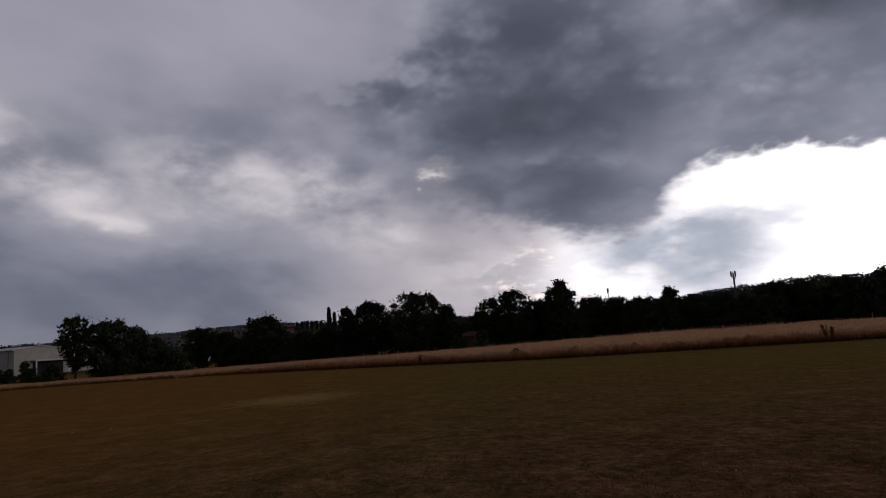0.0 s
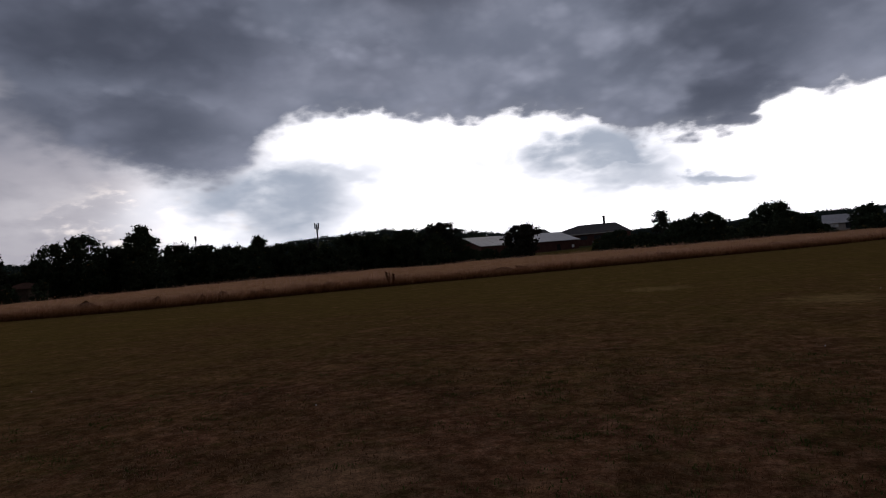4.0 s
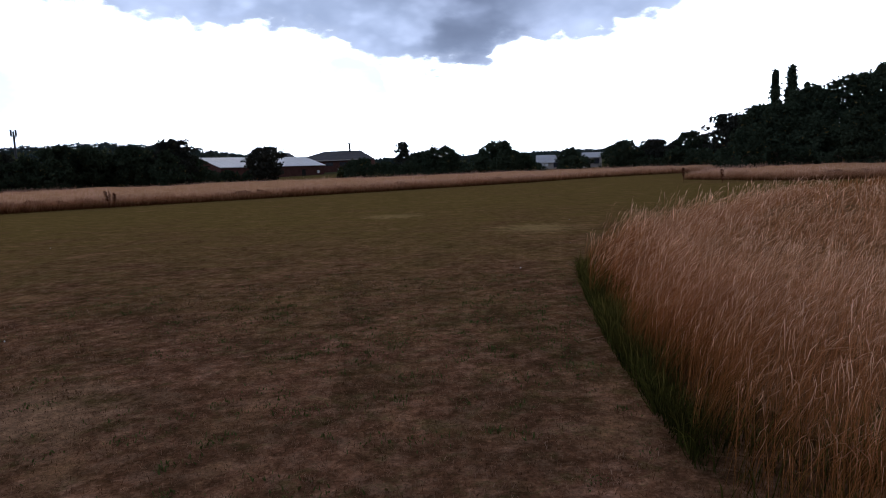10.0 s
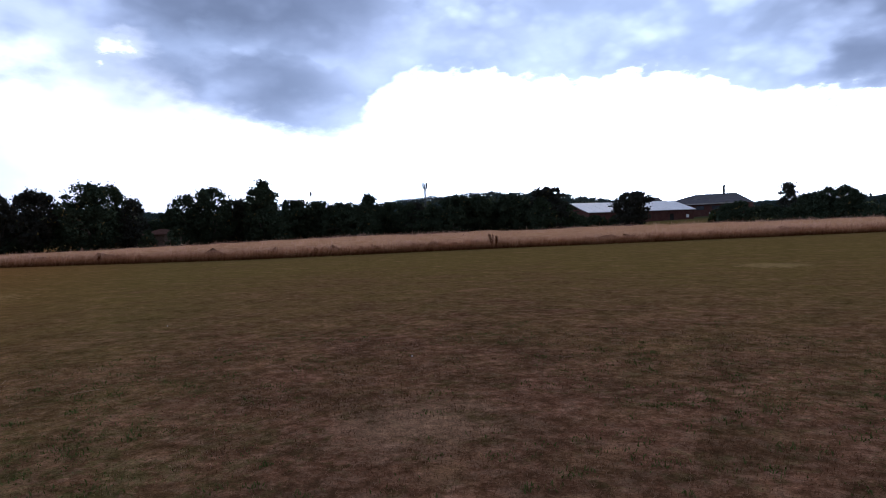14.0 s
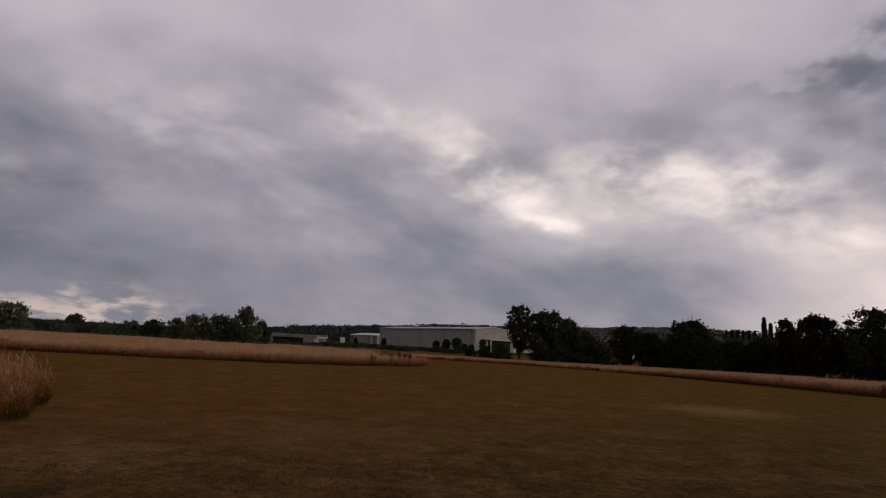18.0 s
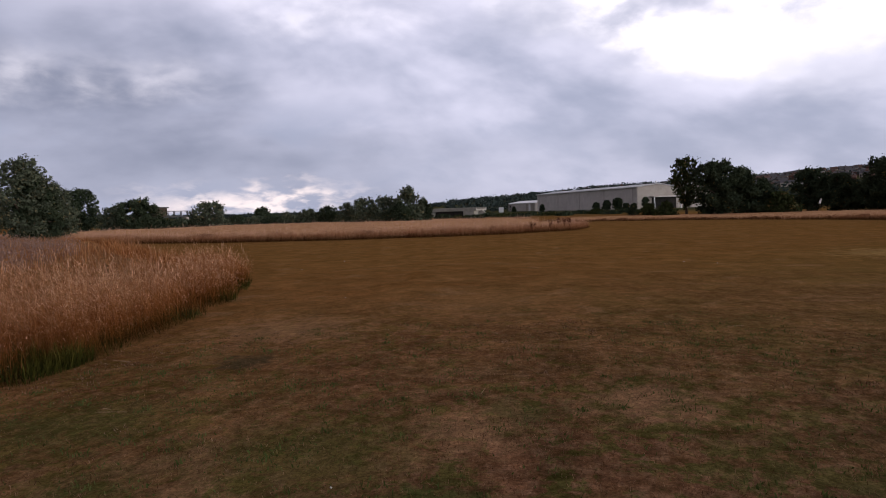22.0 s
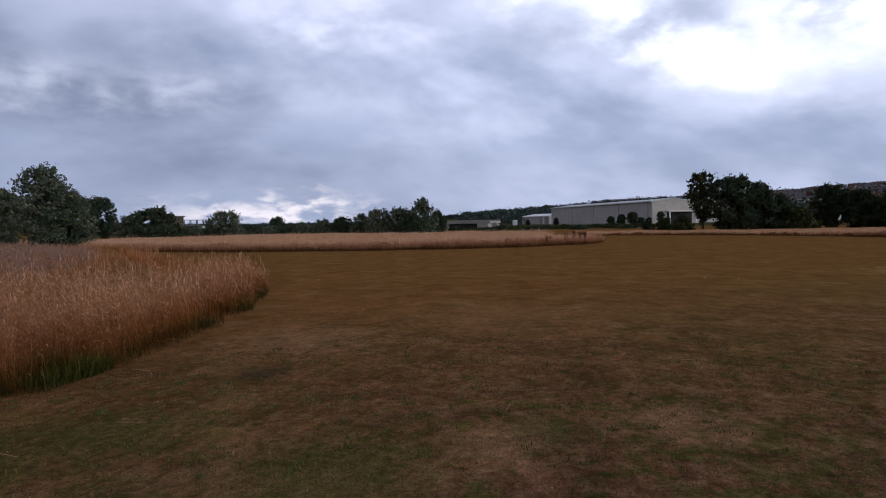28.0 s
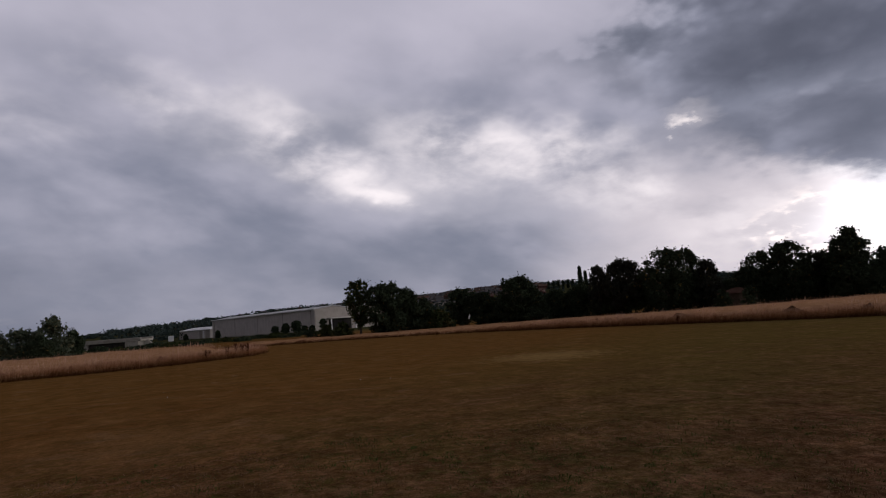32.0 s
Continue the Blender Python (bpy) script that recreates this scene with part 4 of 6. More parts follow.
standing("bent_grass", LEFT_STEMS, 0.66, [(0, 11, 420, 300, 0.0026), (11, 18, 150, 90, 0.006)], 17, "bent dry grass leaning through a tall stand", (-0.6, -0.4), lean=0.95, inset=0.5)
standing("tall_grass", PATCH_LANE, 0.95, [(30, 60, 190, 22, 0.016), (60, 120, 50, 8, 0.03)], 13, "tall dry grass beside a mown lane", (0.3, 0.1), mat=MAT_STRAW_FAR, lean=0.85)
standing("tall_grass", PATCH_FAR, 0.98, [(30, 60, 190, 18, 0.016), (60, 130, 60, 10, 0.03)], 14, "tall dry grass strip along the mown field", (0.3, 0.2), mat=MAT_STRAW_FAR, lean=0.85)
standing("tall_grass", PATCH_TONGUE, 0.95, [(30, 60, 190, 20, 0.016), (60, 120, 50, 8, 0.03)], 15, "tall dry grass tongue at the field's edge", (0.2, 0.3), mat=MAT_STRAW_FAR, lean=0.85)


def fringe(name, poly, box_, density, seed, label, hmax=0.42, deep=1.3, cover=0.15, grain=3.2):
    """Greener undergrowth along the rim of a stand."""
    rng = np.random.default_rng(seed)
    x, y = scatter(poly, density, rng, box_)
    d = rim(poly, x, y)
    k = (d < deep) & (rng.random(len(x)) < np.clip(cover + 2.6 * wavy(x, y, grain, seed), 0.02, 1) * np.clip(1.2 - d / deep, 0.2, 1))
    x, y = x[k], y[k]
    h = hmax * rng.uniform(0.4, 1.0, len(x)) * np.clip(0.7 + 1.0 * wavy(x, y, 2.2, seed), 0.25, 1.4)
    V, F = blades(x, y, h, 0.0065 * rng.uniform(0.7, 1.6, len(x)), rng, 0.7, (0.0, 0.0))
    tagged(solid(name, raw_mesh(name, V, F), MAT_GREENBLADE), label, "grass", "green undergrowth", "stuff")


fringe("green_undergrowth", PATCH_NEAR, (1.3, 4.2, 1.0, 11.5), 3600, 21, "green grass and weeds under tall dry grass", 0.34, 1.3, -0.2)
fringe("green_undergrowth", PATCH_NEAR, (1.3, 4.5, 0.8, 4.8), 4200, 23, "green blades mixed through tall dry grass", 0.72, 2.6, -0.1)
fringe("green_undergrowth", PATCH_LEFT, (-7.5, -2.4, -12, -5.3), 3600, 22, "green blades under the front of tall dry grass", 0.34, 1.2, -0.45, 2.2)
fringe("green_undergrowth", PATCH_LEFT, (-17.5, -7.5, -12, -5.3), 800, 24, "green blades under tall dry grass", 0.24, 0.9, -0.45, 1.8)


def weed_clumps():
    """Dark green leafy weeds at the foot of the tall grass: place, spread, height."""
    rng = np.random.default_rng(27)
    chunks = []
    for cx, cy, s, hh in ((-3.0, -8.5, 0.3, 0.4), (-3.45, -8.05, 0.26, 0.4), (-3.95, -7.6, 0.22, 0.44), (-4.25, -7.25, 0.16, 0.34), (-4.65, -6.95, 0.12, 0.26), (-5.4, -6.3, 0.17, 0.38), (-9.3, -6.9, 0.22, 0.28), (-7.3, -6.5, 0.1, 0.2)):
        n = int(2600 * s)
        x, y = cx + rng.normal(0, s, n), cy + rng.normal(0, s * 0.7, n)
        k = inside(PATCH_LEFT, x, y)
        x, y, n = x[k], y[k], int(k.sum())
        d = np.hypot(x - cx, y - cy) / s
        h = hh * rng.uniform(0.35, 1.0, n) * np.clip(1.25 - 0.35 * d, 0.3, 1)
        chunks.append(blades(x, y, h, 0.011 * rng.uniform(0.6, 1.5, n), rng, 0.75, (0.0, 0.0)))
    V, F = merge(chunks)
    tagged(solid("weed_clumps", raw_mesh("weed_clumps", V, F), MAT_CLUMP), "dark green leafy weeds at the foot of tall grass", "weeds", "green undergrowth", "stuff")


weed_clumps()


def turf_clumps():
    """Low tussocks in the mown turf near the standpoint: bleached, brown and green ones."""
    rng = np.random.default_rng(45)
    for name, label, mat, count, lo, hi in (("pale_turf_tussocks", "low bleached straw tussocks in mown turf", MAT_PALETURF, 900, 0.015, 0.035), ("green_turf_tussocks", "low dark green tussocks in mown turf", MAT_TUFT, 560, 0.015, 0.045)):
        chunks, n = [], 0
        while n < count:
            r, a = math.sqrt(rng.uniform(2.2, 90)), math.radians(rng.uniform(-48, 165))
            cx, cy = -math.sin(a) * r, math.cos(a) * r
            c = np.array([cx]), np.array([cy])
            keep = wavy(c[0], c[1], 1.3, 14)[0] * (1 if mat is MAT_PALETURF else -1) + (0.0 if mat is MAT_PALETURF else 0.5 * math.exp(-((cx + 5) ** 2 + (cy + 3.4) ** 2) / 9) + 0.6 * math.exp(-((cx - 0.3) ** 2 + (cy - 2.9) ** 2) / 1.6) - 0.15)
            if inside(PATCH_NEAR, *c)[0] or inside(PATCH_LEFT, *c)[0] or keep < rng.uniform(-0.3, 0.4):
                continue
            n += 1
            m, s = int(rng.integers(10, 30)), rng.uniform(0.03, 0.11)
            x, y = cx + rng.normal(0, s, m), cy + rng.normal(0, s, m)
            chunks.append(blades(x, y, rng.uniform(lo, hi, m), (0.0045 if mat is MAT_PALETURF else 0.008) * rng.uniform(0.6, 1.6, m), rng, 0.9, (0.0, 0.0)))
        V, F = merge(chunks)
        tagged(solid(name, raw_mesh(name, V, F), mat), label, "grass", "turf tussocks", "stuff")


turf_clumps()


def weeds():
    """Dead knapweed and thistle with dark round heads behind the tall grass."""
    rng = np.random.default_rng(31)
    zone = [(-12.5, -13.5), (-21, -19.5), (-32, -32), (-40, -46), (-26, -52), (-13, -34), (-8.5, -20)]
    x, y = scatter(zone, 26, rng)
    k = wavy(x, y, 0.35, 3) > -0.35
    x, y = x[k], y[k]
    h = 0.84 * rng.uniform(0.6, 1.15, len(x)) * (1 + 0.35 * wavy(x, y, 0.9, 4))
    V, F = blades(x, y, h, 0.016 * np.ones(len(x)), rng, 0.2, (0.1, 0.1))
    hx, hy, hz = x + rng.normal(0, 0.06, len(x)), y + rng.normal(0, 0.06, len(x)), h * 0.98
    s = rng.uniform(0.014, 0.036, len(x))
    o = np.array([(1, 0, 0), (-1, 0, 0), (0, 1, 0), (0, -1, 0), (0, 0, 0.8), (0, 0, -0.8)])
    HV = (np.stack([hx, hy, hz], -1)[:, None] + o[None] * s[:, None, None]).reshape(-1, 3)
    t = np.array([(0, 2, 4), (2, 1, 4), (1, 3, 4), (3, 0, 4), (2, 0, 5), (1, 2, 5), (3, 1, 5), (0, 3, 5)])
    HF = (np.arange(len(x)) * 6)[:, None, None] + t[None]
    me = raw_mesh("dead_weeds", np.concatenate([V, HV]), F, HF.reshape(-1, 3) + len(V))
    tagged(solid("dead_weeds", me, MAT_WEED), "dead purplish-brown weeds with round seed heads", "weeds", "", "stuff")


weeds()


def stubble():
    """Short cut stems on the mown turf close to the standpoint."""
    rng = np.random.default_rng(41)
    chunks = []
    for r0, r1, n, w in ((1.4, 5.0, 52000, 0.003), (5.0, 9.0, 36000, 0.0045)):
        r = np.sqrt(rng.uniform(r0 * r0, r1 * r1, n))
        a = np.radians(rng.uniform(-50, 165, n))
        x, y = -np.sin(a) * r, np.cos(a) * r
        k = ~inside(PATCH_NEAR, x, y) & ~inside(PATCH_LEFT, x, y) & (rng.random(n) < 0.45 + 0.55 * (wavy(x, y, 2.6, 2) + wavy(x, y, 0.7, 5) > -0.1))
        x, y = x[k], y[k]
        h = rng.uniform(0.014, 0.042, len(x)) * (1.0 if r0 < 4 else 0.65)
        chunks.append(blades(x, y, h, w * rng.uniform(0.6, 1.3, len(x)), rng, 0.7, (0.0, 0.0), stub=True))
    V, F = merge(chunks)
    tagged(solid("mown_stubble", raw_mesh("mown_stubble", V, F), MAT_STUBBLE), "short straw-coloured cut grass stems on mown turf", "grass", "", "stuff")


stubble()


def tufts():
    """Green tufts and flat rosettes in the parched turf."""
    rng = np.random.default_rng(43)
    chunks = []
    n = 0
    while n < 420:
        r, a = math.sqrt(rng.uniform(2.0, 110)), math.radians(rng.uniform(-48, 165))
        cx, cy = -math.sin(a) * r, math.cos(a) * r
        c = np.array([cx]), np.array([cy])
        if inside(PATCH_NEAR, *c)[0] or inside(PATCH_LEFT, *c)[0] or wavy(c[0], c[1], 0.9, 8)[0] < -0.12:
            continue
        n += 1
        m = int(rng.integers(14, 42))
        s = rng.uniform(0.04, 0.17)
        x, y = cx + rng.normal(0, s, m), cy + rng.normal(0, s, m)
        chunks.append(blades(x, y, rng.uniform(0.008, 0.02, m), 0.008 * rng.uniform(0.7, 1.8, m), rng, 0.9, (0.0, 0.0)))
    V, F = merge(chunks)
    tagged(solid("green_tufts", raw_mesh("green_tufts", V, F), MAT_TUFT), "small green tufts and weeds in parched turf", "grass", "", "stuff")


tufts()


def loose_stalks():
    rng = np.random.default_rng(47)
    Vs, n = [], 0
    while n < 34:
        if n < 12:
            cx, cy = rng.uniform(-11, -2.5), rng.uniform(-6.2, -3.5)
        else:
            r, a = math.sqrt(rng.uniform(3, 120)), math.radians(rng.uniform(-45, 160))
            cx, cy = -math.sin(a) * r, math.cos(a) * r
        n += 1
        t, ln, w = rng.uniform(0, math.pi), rng.uniform(0.06, 0.34), rng.uniform(0.002, 0.004)
        d, p = np.array([math.cos(t), math.sin(t), 0]), np.array([-math.sin(t), math.cos(t), 0])
        c = np.array([cx, cy, 0.012])
        up = np.array([0, 0, w])
        Vs.append([c - d * ln / 2 - p * w, c - d * ln / 2 + p * w, c + d * ln / 2 + p * w, c + d * ln / 2 - p * w, c - d * ln / 2 + up, c + d * ln / 2 + up])
    V = np.array(Vs).reshape(-1, 3)
    o = (np.arange(n) * 6)[:, None]
    F = np.concatenate([o + np.array([0, 4, 5, 3]), o + np.array([4, 1, 2, 5])])
    tagged(solid("loose_straw", raw_mesh("loose_straw", V, F), MAT_LOOSE), "loose pale straw stalks lying on turf", "straw", "", "stuff")


loose_stalks()

def clover():
    """Small white flower heads dotted over the turf."""
    rng = np.random.default_rng(53)
    r, a = np.sqrt(rng.uniform(9, 500, 16)), np.radians(rng.uniform(-30, 130, 16))
    x, y = -np.sin(a) * r, np.cos(a) * r
    k = ~inside(PATCH_NEAR, x, y) & ~inside(PATCH_LEFT, x, y)
    x, y = x[k], y[k]
    o = np.array([(1, 0, 0), (-1, 0, 0), (0, 1, 0), (0, -1, 0), (0, 0, 1), (0, 0, -1)])
    s = rng.uniform(0.006, 0.011, len(x))
    V = (np.stack([x, y, 0.03 + 0 * x], -1)[:, None] + o[None] * s[:, None, None]).reshape(-1, 3)
    t = np.array([(0, 2, 4), (2, 1, 4), (1, 3, 4), (3, 0, 4), (2, 0, 5), (1, 2, 5), (3, 1, 5), (0, 3, 5)])
    F = ((np.arange(len(x)) * 6)[:, None, None] + t[None]).reshape(-1, 3)
    tagged(solid("clover_heads", raw_mesh("clover_heads", V, F), MAT_PAPER), "tiny white clover heads dotted over turf", "flowers", "", "stuff")


clover()

# ---- trees ----
PROFILES = {
    "round": lambda f: np.sqrt(np.clip(1 - ((f - 0.54) / 0.52) ** 2, 0.02, 1)),
    "dome": lambda f: np.sqrt(np.clip(1 - f ** 2.2, 0.02, 1)) * (0.86 + 0.14 * np.clip(f * 4, 0, 1)),
    "poplar": lambda f: np.clip(f * 7, 0.25, 1) * np.clip(1 - f, 0.03, 1) ** 0.38,
    "egg": lambda f: np.clip(0.55 + f * 1.6, 0, 1) * np.clip(1.02 - f, 0.03, 1) ** 0.5,
    "spire": lambda f: np.clip(0.45 + f * 3, 0, 1) * np.clip(1 - f, 0.02, 1) ** 0.62,
    "cone": lambda f: np.clip(1.02 - f, 0.05, 1) ** 0.8,
}


def crown_arrays(h, w, low, style, rng, leaf, fill, gaps, sprays=True):
    prof = PROFILES[style]
    cr = max(0.28, 0.085 * min(w, h) + 0.14)
    n = int(np.clip(fill * (w * h) / (cr * cr) * 1.3, 18, 420))
    f = rng.uniform(0, 1, n) ** 0.9
    a = rng.uniform(0, 2 * math.pi, n)
    lump = 1 + 0.16 * np.sin(a * 2 + f * 5 + rng.uniform(0, 6)) + 0.09 * np.sin(a * 5 + f * 9)
    depth = np.where(rng.random(n) < 0.65, rng.uniform(0.72, 1.0, n), rng.uniform(0.0, 0.75, n))
    rho = np.maximum(prof(f) * w / 2 * lump - cr * 0.5, 0) * depth
    cz = h * (low + (1 - low) * f) - cr * 0.4
    C = np.stack([np.cos(a) * rho, np.sin(a) * rho, np.maximum(cz, cr * 0.3)], -1)
    rad = cr * rng.uniform(0.55, 1.25, n) * np.where(f > 0.85, 0.75, 1.0)
    m = max(10, int(5.9 * gaps * (cr / leaf) ** 2))
    D = rng.normal(size=(n, m, 3))
    D *= (rng.uniform(0.35, 1.0, (n, m, 1)) ** 0.6 * 1.55 + (rng.random((n, m, 1)) < 0.16) * rng.uniform(0.2, 1.0, (n, m, 1))) / np.linalg.norm(D, axis=2, keepdims=True)
    stretch = np.stack([rng.uniform(0.6, 1.4, n), rng.uniform(0.6, 1.4, n), rng.uniform(0.5, 0.95, n)], -1)
    P = C[:, None] + D * (rad[:, None, None] * 0.78) * stretch[:, None]
    P = P.reshape(-1, 3)
    # sprays of small leaves that stand out of the crown
    nt = int(0.9 * n) if sprays else 0
    ci = rng.integers(0, n, nt)
    out = C[ci] - np.array([0, 0, h * 0.45])
    out = out / (np.linalg.norm(out, axis=1, keepdims=True) + 1e-6) + rng.normal(0, 0.4, (nt, 3)) + np.array([0, 0, 0.35])
    out /= np.linalg.norm(out, axis=1, keepdims=True)
    base = C[ci] + out * rad[ci][:, None] * 0.6
    S = (base[:, None] + out[:, None] * (np.linspace(0, 1, 9)[None, :, None] * cr * rng.uniform(0.5, 1.0, (nt, 1, 1))) + rng.normal(0, leaf * 0.5, (nt, 9, 3))).reshape(-1, 3)
    S = S[S[:, 2] > 0.1]
    small = np.concatenate([np.ones(len(P)), np.full(len(S), 0.6)])
    P = np.concatenate([P, S])
    small = small[P[:, 2] > 0.03][:, None]
    P = P[P[:, 2] > 0.03]
    P[:, 2] *= (h - leaf * 0.6) / np.percentile(P[:, 2], 99.6)
    P[:, :2] *= (w / 2) / np.percentile(np.hypot(P[:, 0], P[:, 1]), 98.5)
    k = len(P)
    u = rng.normal(size=(k, 3))
    u /= np.linalg.norm(u, axis=1, keepdims=True)
    v = np.cross(u, rng.normal(size=(k, 3)))
    v /= np.linalg.norm(v, axis=1, keepdims=True)
    s = leaf * rng.uniform(0.6, 1.35, (k, 1)) * small
    V = np.stack([P - u * s, P + v * s * 1.0, P + u * s], 1).reshape(-1, 3)
    F = np.arange(k * 3).reshape(-1, 3)
    return V, F, C


def tree(azimuth, r, top, half, style="round", low=0.12, mat=None, bark=None, name="tree", label="", seed=None, fill=1.0, gaps=1.0, group=""):
    """A tree whose crown reaches the angle top over eye height and half degrees to each side, r metres away."""
    x, y = at(azimuth, r)
    z = gz(x, y)
    h = max(0.8, 1.65 + r * math.tan(radians(top)) - z)
    w = 2 * r * math.tan(radians(half))
    rng = np.random.default_rng(int(seed if seed is not None else abs(azimuth) * 137 + r * 11 + (7 if azimuth < 0 else 0)))
    e = thing(name, x, y, z, float(rng.uniform(0, 360)), label, "tree" if name != "shrub" else "shrub", group)
    leaf = 0.0017 * r + 0.05
    V, F, C = crown_arrays(h, w, low, style, rng, leaf, fill, gaps, name == "tree" or top > 1.2)
    bark = bark or MAT_BARK
    bend = rng.normal(0, 0.04 * w, 2)
    th = h * (0.55 if style != "poplar" else 0.9)
    pts = [(bend[0] * t * t, bend[1] * t * t, -0.15 + th * t) for t in (0, 0.12, 0.35, 0.65, 1.0)]
    r0 = max(0.05, 0.022 * h)
    trunk = tube("trunk", pts, [r0 * 1.35, r0, r0 * 0.85, r0 * 0.6, r0 * 0.25], bark, e)
    ends = C[np.argsort(-np.hypot(C[:, 0], C[:, 1]))][: 4 if name == "tree" else 3]
    for c in ends:
        t = float(rng.uniform(0.3, 0.75))
        s = np.array([bend[0] * t * t, bend[1] * t * t, th * t])
        if c[2] < s[2] * 0.8:
            s[2] = c[2] * 0.6
        mid = (s + c) / 2 + np.array([0, 0, 0.05 * h])
        tube("limb", [s, mid, c], [r0 * 0.5, r0 * 0.35, r0 * 0.12], bark, trunk, 5)
    solid("crown", raw_mesh("crown", V, F), mat or MAT_LEAF, e)
    return e


for a, r, t, hf in ((90.0, 196, 0.42, 0.33), (89.15, 195, 0.55, 0.36), (88.2, 194, 0.72, 0.48), (87.5, 194, 0.25, 0.28), (86.9, 195, 0.2, 0.3), (94.7, 250, 0.35, 0.22), (97.2, 280, 0.2, 0.18), (85.9, 190, 0.7, 0.3)):
    tree(a, r, t, hf, "round", 0.02, label="rounded dark bush in front of a warehouse", name="shrub", group="bushes by the warehouse")
DK = "dark green broad-leaved tree behind dry grass"
# tall wood on one side of the field
for a, r, t, hf in ((-32.3, 88, 4.0, 2.0), (-35.6, 84, 5.2, 2.2), (-38.4, 82, 5.8, 2.1), (-40.6, 80, 6.4, 2.0), (-43.7, 76, 7.8, 2.6), (-46.8, 74, 8.4, 2.7), (-50.5, 72, 8.6, 3.0), (-55, 70, 9.0, 3.2), (-60, 70, 9.0, 3.2)):
    tree(a, r, t, hf, "round", 0.04, label="tall dark tree of a dense wood", group="wood beside the field", fill=1.4, gaps=1.1)
for a, r, t, hf in ((-33.1, 104, 6.6, 0.7), (-34.25, 105, 6.8, 0.85), (-35.3, 104, 5.4, 0.7)):
    tree(a, r, t, hf, "spire", 0.02, label="slender tall columnar poplar standing above a wood", group="poplars in the wood", fill=1.3)
for i, a in enumerate(np.arange(-62, -29, 2.6)):
    tree(float(a), 73 + 3 * (i % 3), 2.2 + 0.9 * (i % 3) + (1.0 if a < -38 else 0), 2.3, "dome", 0.0, label="dense dark shrub at a wood's edge", name="shrub", group="wood edge shrubs", fill=0.8, seed=900 + i)
# line of trees behind the strip of dry grass
for a, r, t, hf, st, g in ((-29.8, 96, 3.5, 2.1, "round", 1), (-27.0, 98, 2.3, 1.9, "round", 1), (-24.4, 98, 1.8, 1.9, "round", 1), (-21.6, 98, 1.8, 1.9, "round", 1), (-17.0, 99, 1.35, 1.2, "round", 1),
                           (-12.5, 99, 1.2, 1.3, "round", 1), (-10.7, 98, 2.2, 2.2, "round", 1.1), (-5.6, 98, 1.9, 2.0, "round", 1), (-3.8, 100, 1.5, 1.6, "dome", 1), (-2.2, 106, 2.4, 0.95, "round", 0.6),
                           (9.7, 88, 2.35, 1.85, "round", 1.1), (15.9, 96, 1.9, 1.3, "round", 1), (16.9, 95, 3.1, 2.1, "round", 1), (20.0, 95, 2.6, 2.1, "round", 1), (23.0, 95, 2.5, 1.9, "dome", 1),
                           (25.2, 95, 2.7, 1.9, "round", 1), (28.6, 97, 2.1, 1.9, "dome", 1), (31.2, 98, 2.3, 2.0, "round", 1), (33.0, 98, 3.1, 1.5, "egg", 0.75), (35.3, 97, 2.45, 2.1, "round", 1),
                           (37.4, 97, 2.6, 2.0, "round", 1), (39.6, 96, 2.9, 1.9, "round", 0.9), (42.2, 90, 4.4, 2.1, "egg", 0.9), (44.2, 93, 3.0, 1.6, "round", 0.8), (46.2, 90, 4.0, 1.9, "round", 0.7),
                           (48.2, 91, 3.4, 1.8, "round", 0.65), (52.6, 89, 3.2, 1.5, "round", 0.8), (55.2, 88, 4.4, 2.6, "round", 1), (59.2, 90, 3.9, 1.7, "round", 1), (61.3, 92, 3.5, 1.0, "round", 0.8),
                           (68.4, 92, 3.2, 2.2, "round", 0.95), (73.5, 98, 2.5, 1.45, "round", 1)):
    tree(a, r, t, hf, st, 0.06, MAT_LEAF3 if int(abs(a) * 10) % 3 == 1 else MAT_LEAF, label=DK, group="tree line beyond the dry grass", gaps=g)
# the loose-crowned tree with its shrubs
tree(82.6, 86, 3.95, 1.35, "round", 0.25, MAT_LEAF2, label="loose-crowned tree with yellow-green leaves at a field edge", group="trees near the warehouse", gaps=0.6, fill=0.9)
tree(80.4, 85, 3.5, 2.2, "round", 0.02, label="dense dark tree at the field's edge", group="trees near the warehouse", gaps=1.1)
tree(78.4, 86, 2.9, 1.8, "dome", 0.02, label="dense dark tree at the field's edge", group="trees near the warehouse")
for a, r, t, hf, mt in ((76.9, 88, 1.9, 1.5, MAT_LEAF), (75.6, 86, 0.8, 1.5, MAT_LEAF2), (84.2, 84, 0.3, 1.0, MAT_LEAF2), (85.6, 88, 0.15, 0.7, MAT_LEAF2), (71.2, 95, 0.9, 1.3, MAT_LEAF), (65.4, 95, 1.6, 1.4, MAT_LEAF),
                        (63.2, 95, 1.9, 1.4, MAT_LEAF), (51.3, 78, 0.55, 0.8, MAT_LEAF), (49.3, 78, 0.7, 0.8, MAT_LEAF), (12.9, 116, 0.35, 1.1, MAT_LEAF), (14.6, 112, 0.5, 1.2, MAT_LEAF), (11.0, 116, 0.3, 1.0, MAT_LEAF), (3.3, 112, 0.3, 0.4, MAT_LEAF2), (2.2, 112, 0.9, 1.0, MAT_LEAF), (86.9, 92, 0.0, 0.6, MAT_LEAF)):
    tree(a, r, t, hf, "dome", 0.0, mt, label="bushy shrub rising from dry grass", name="shrub", group="field edge shrubs")
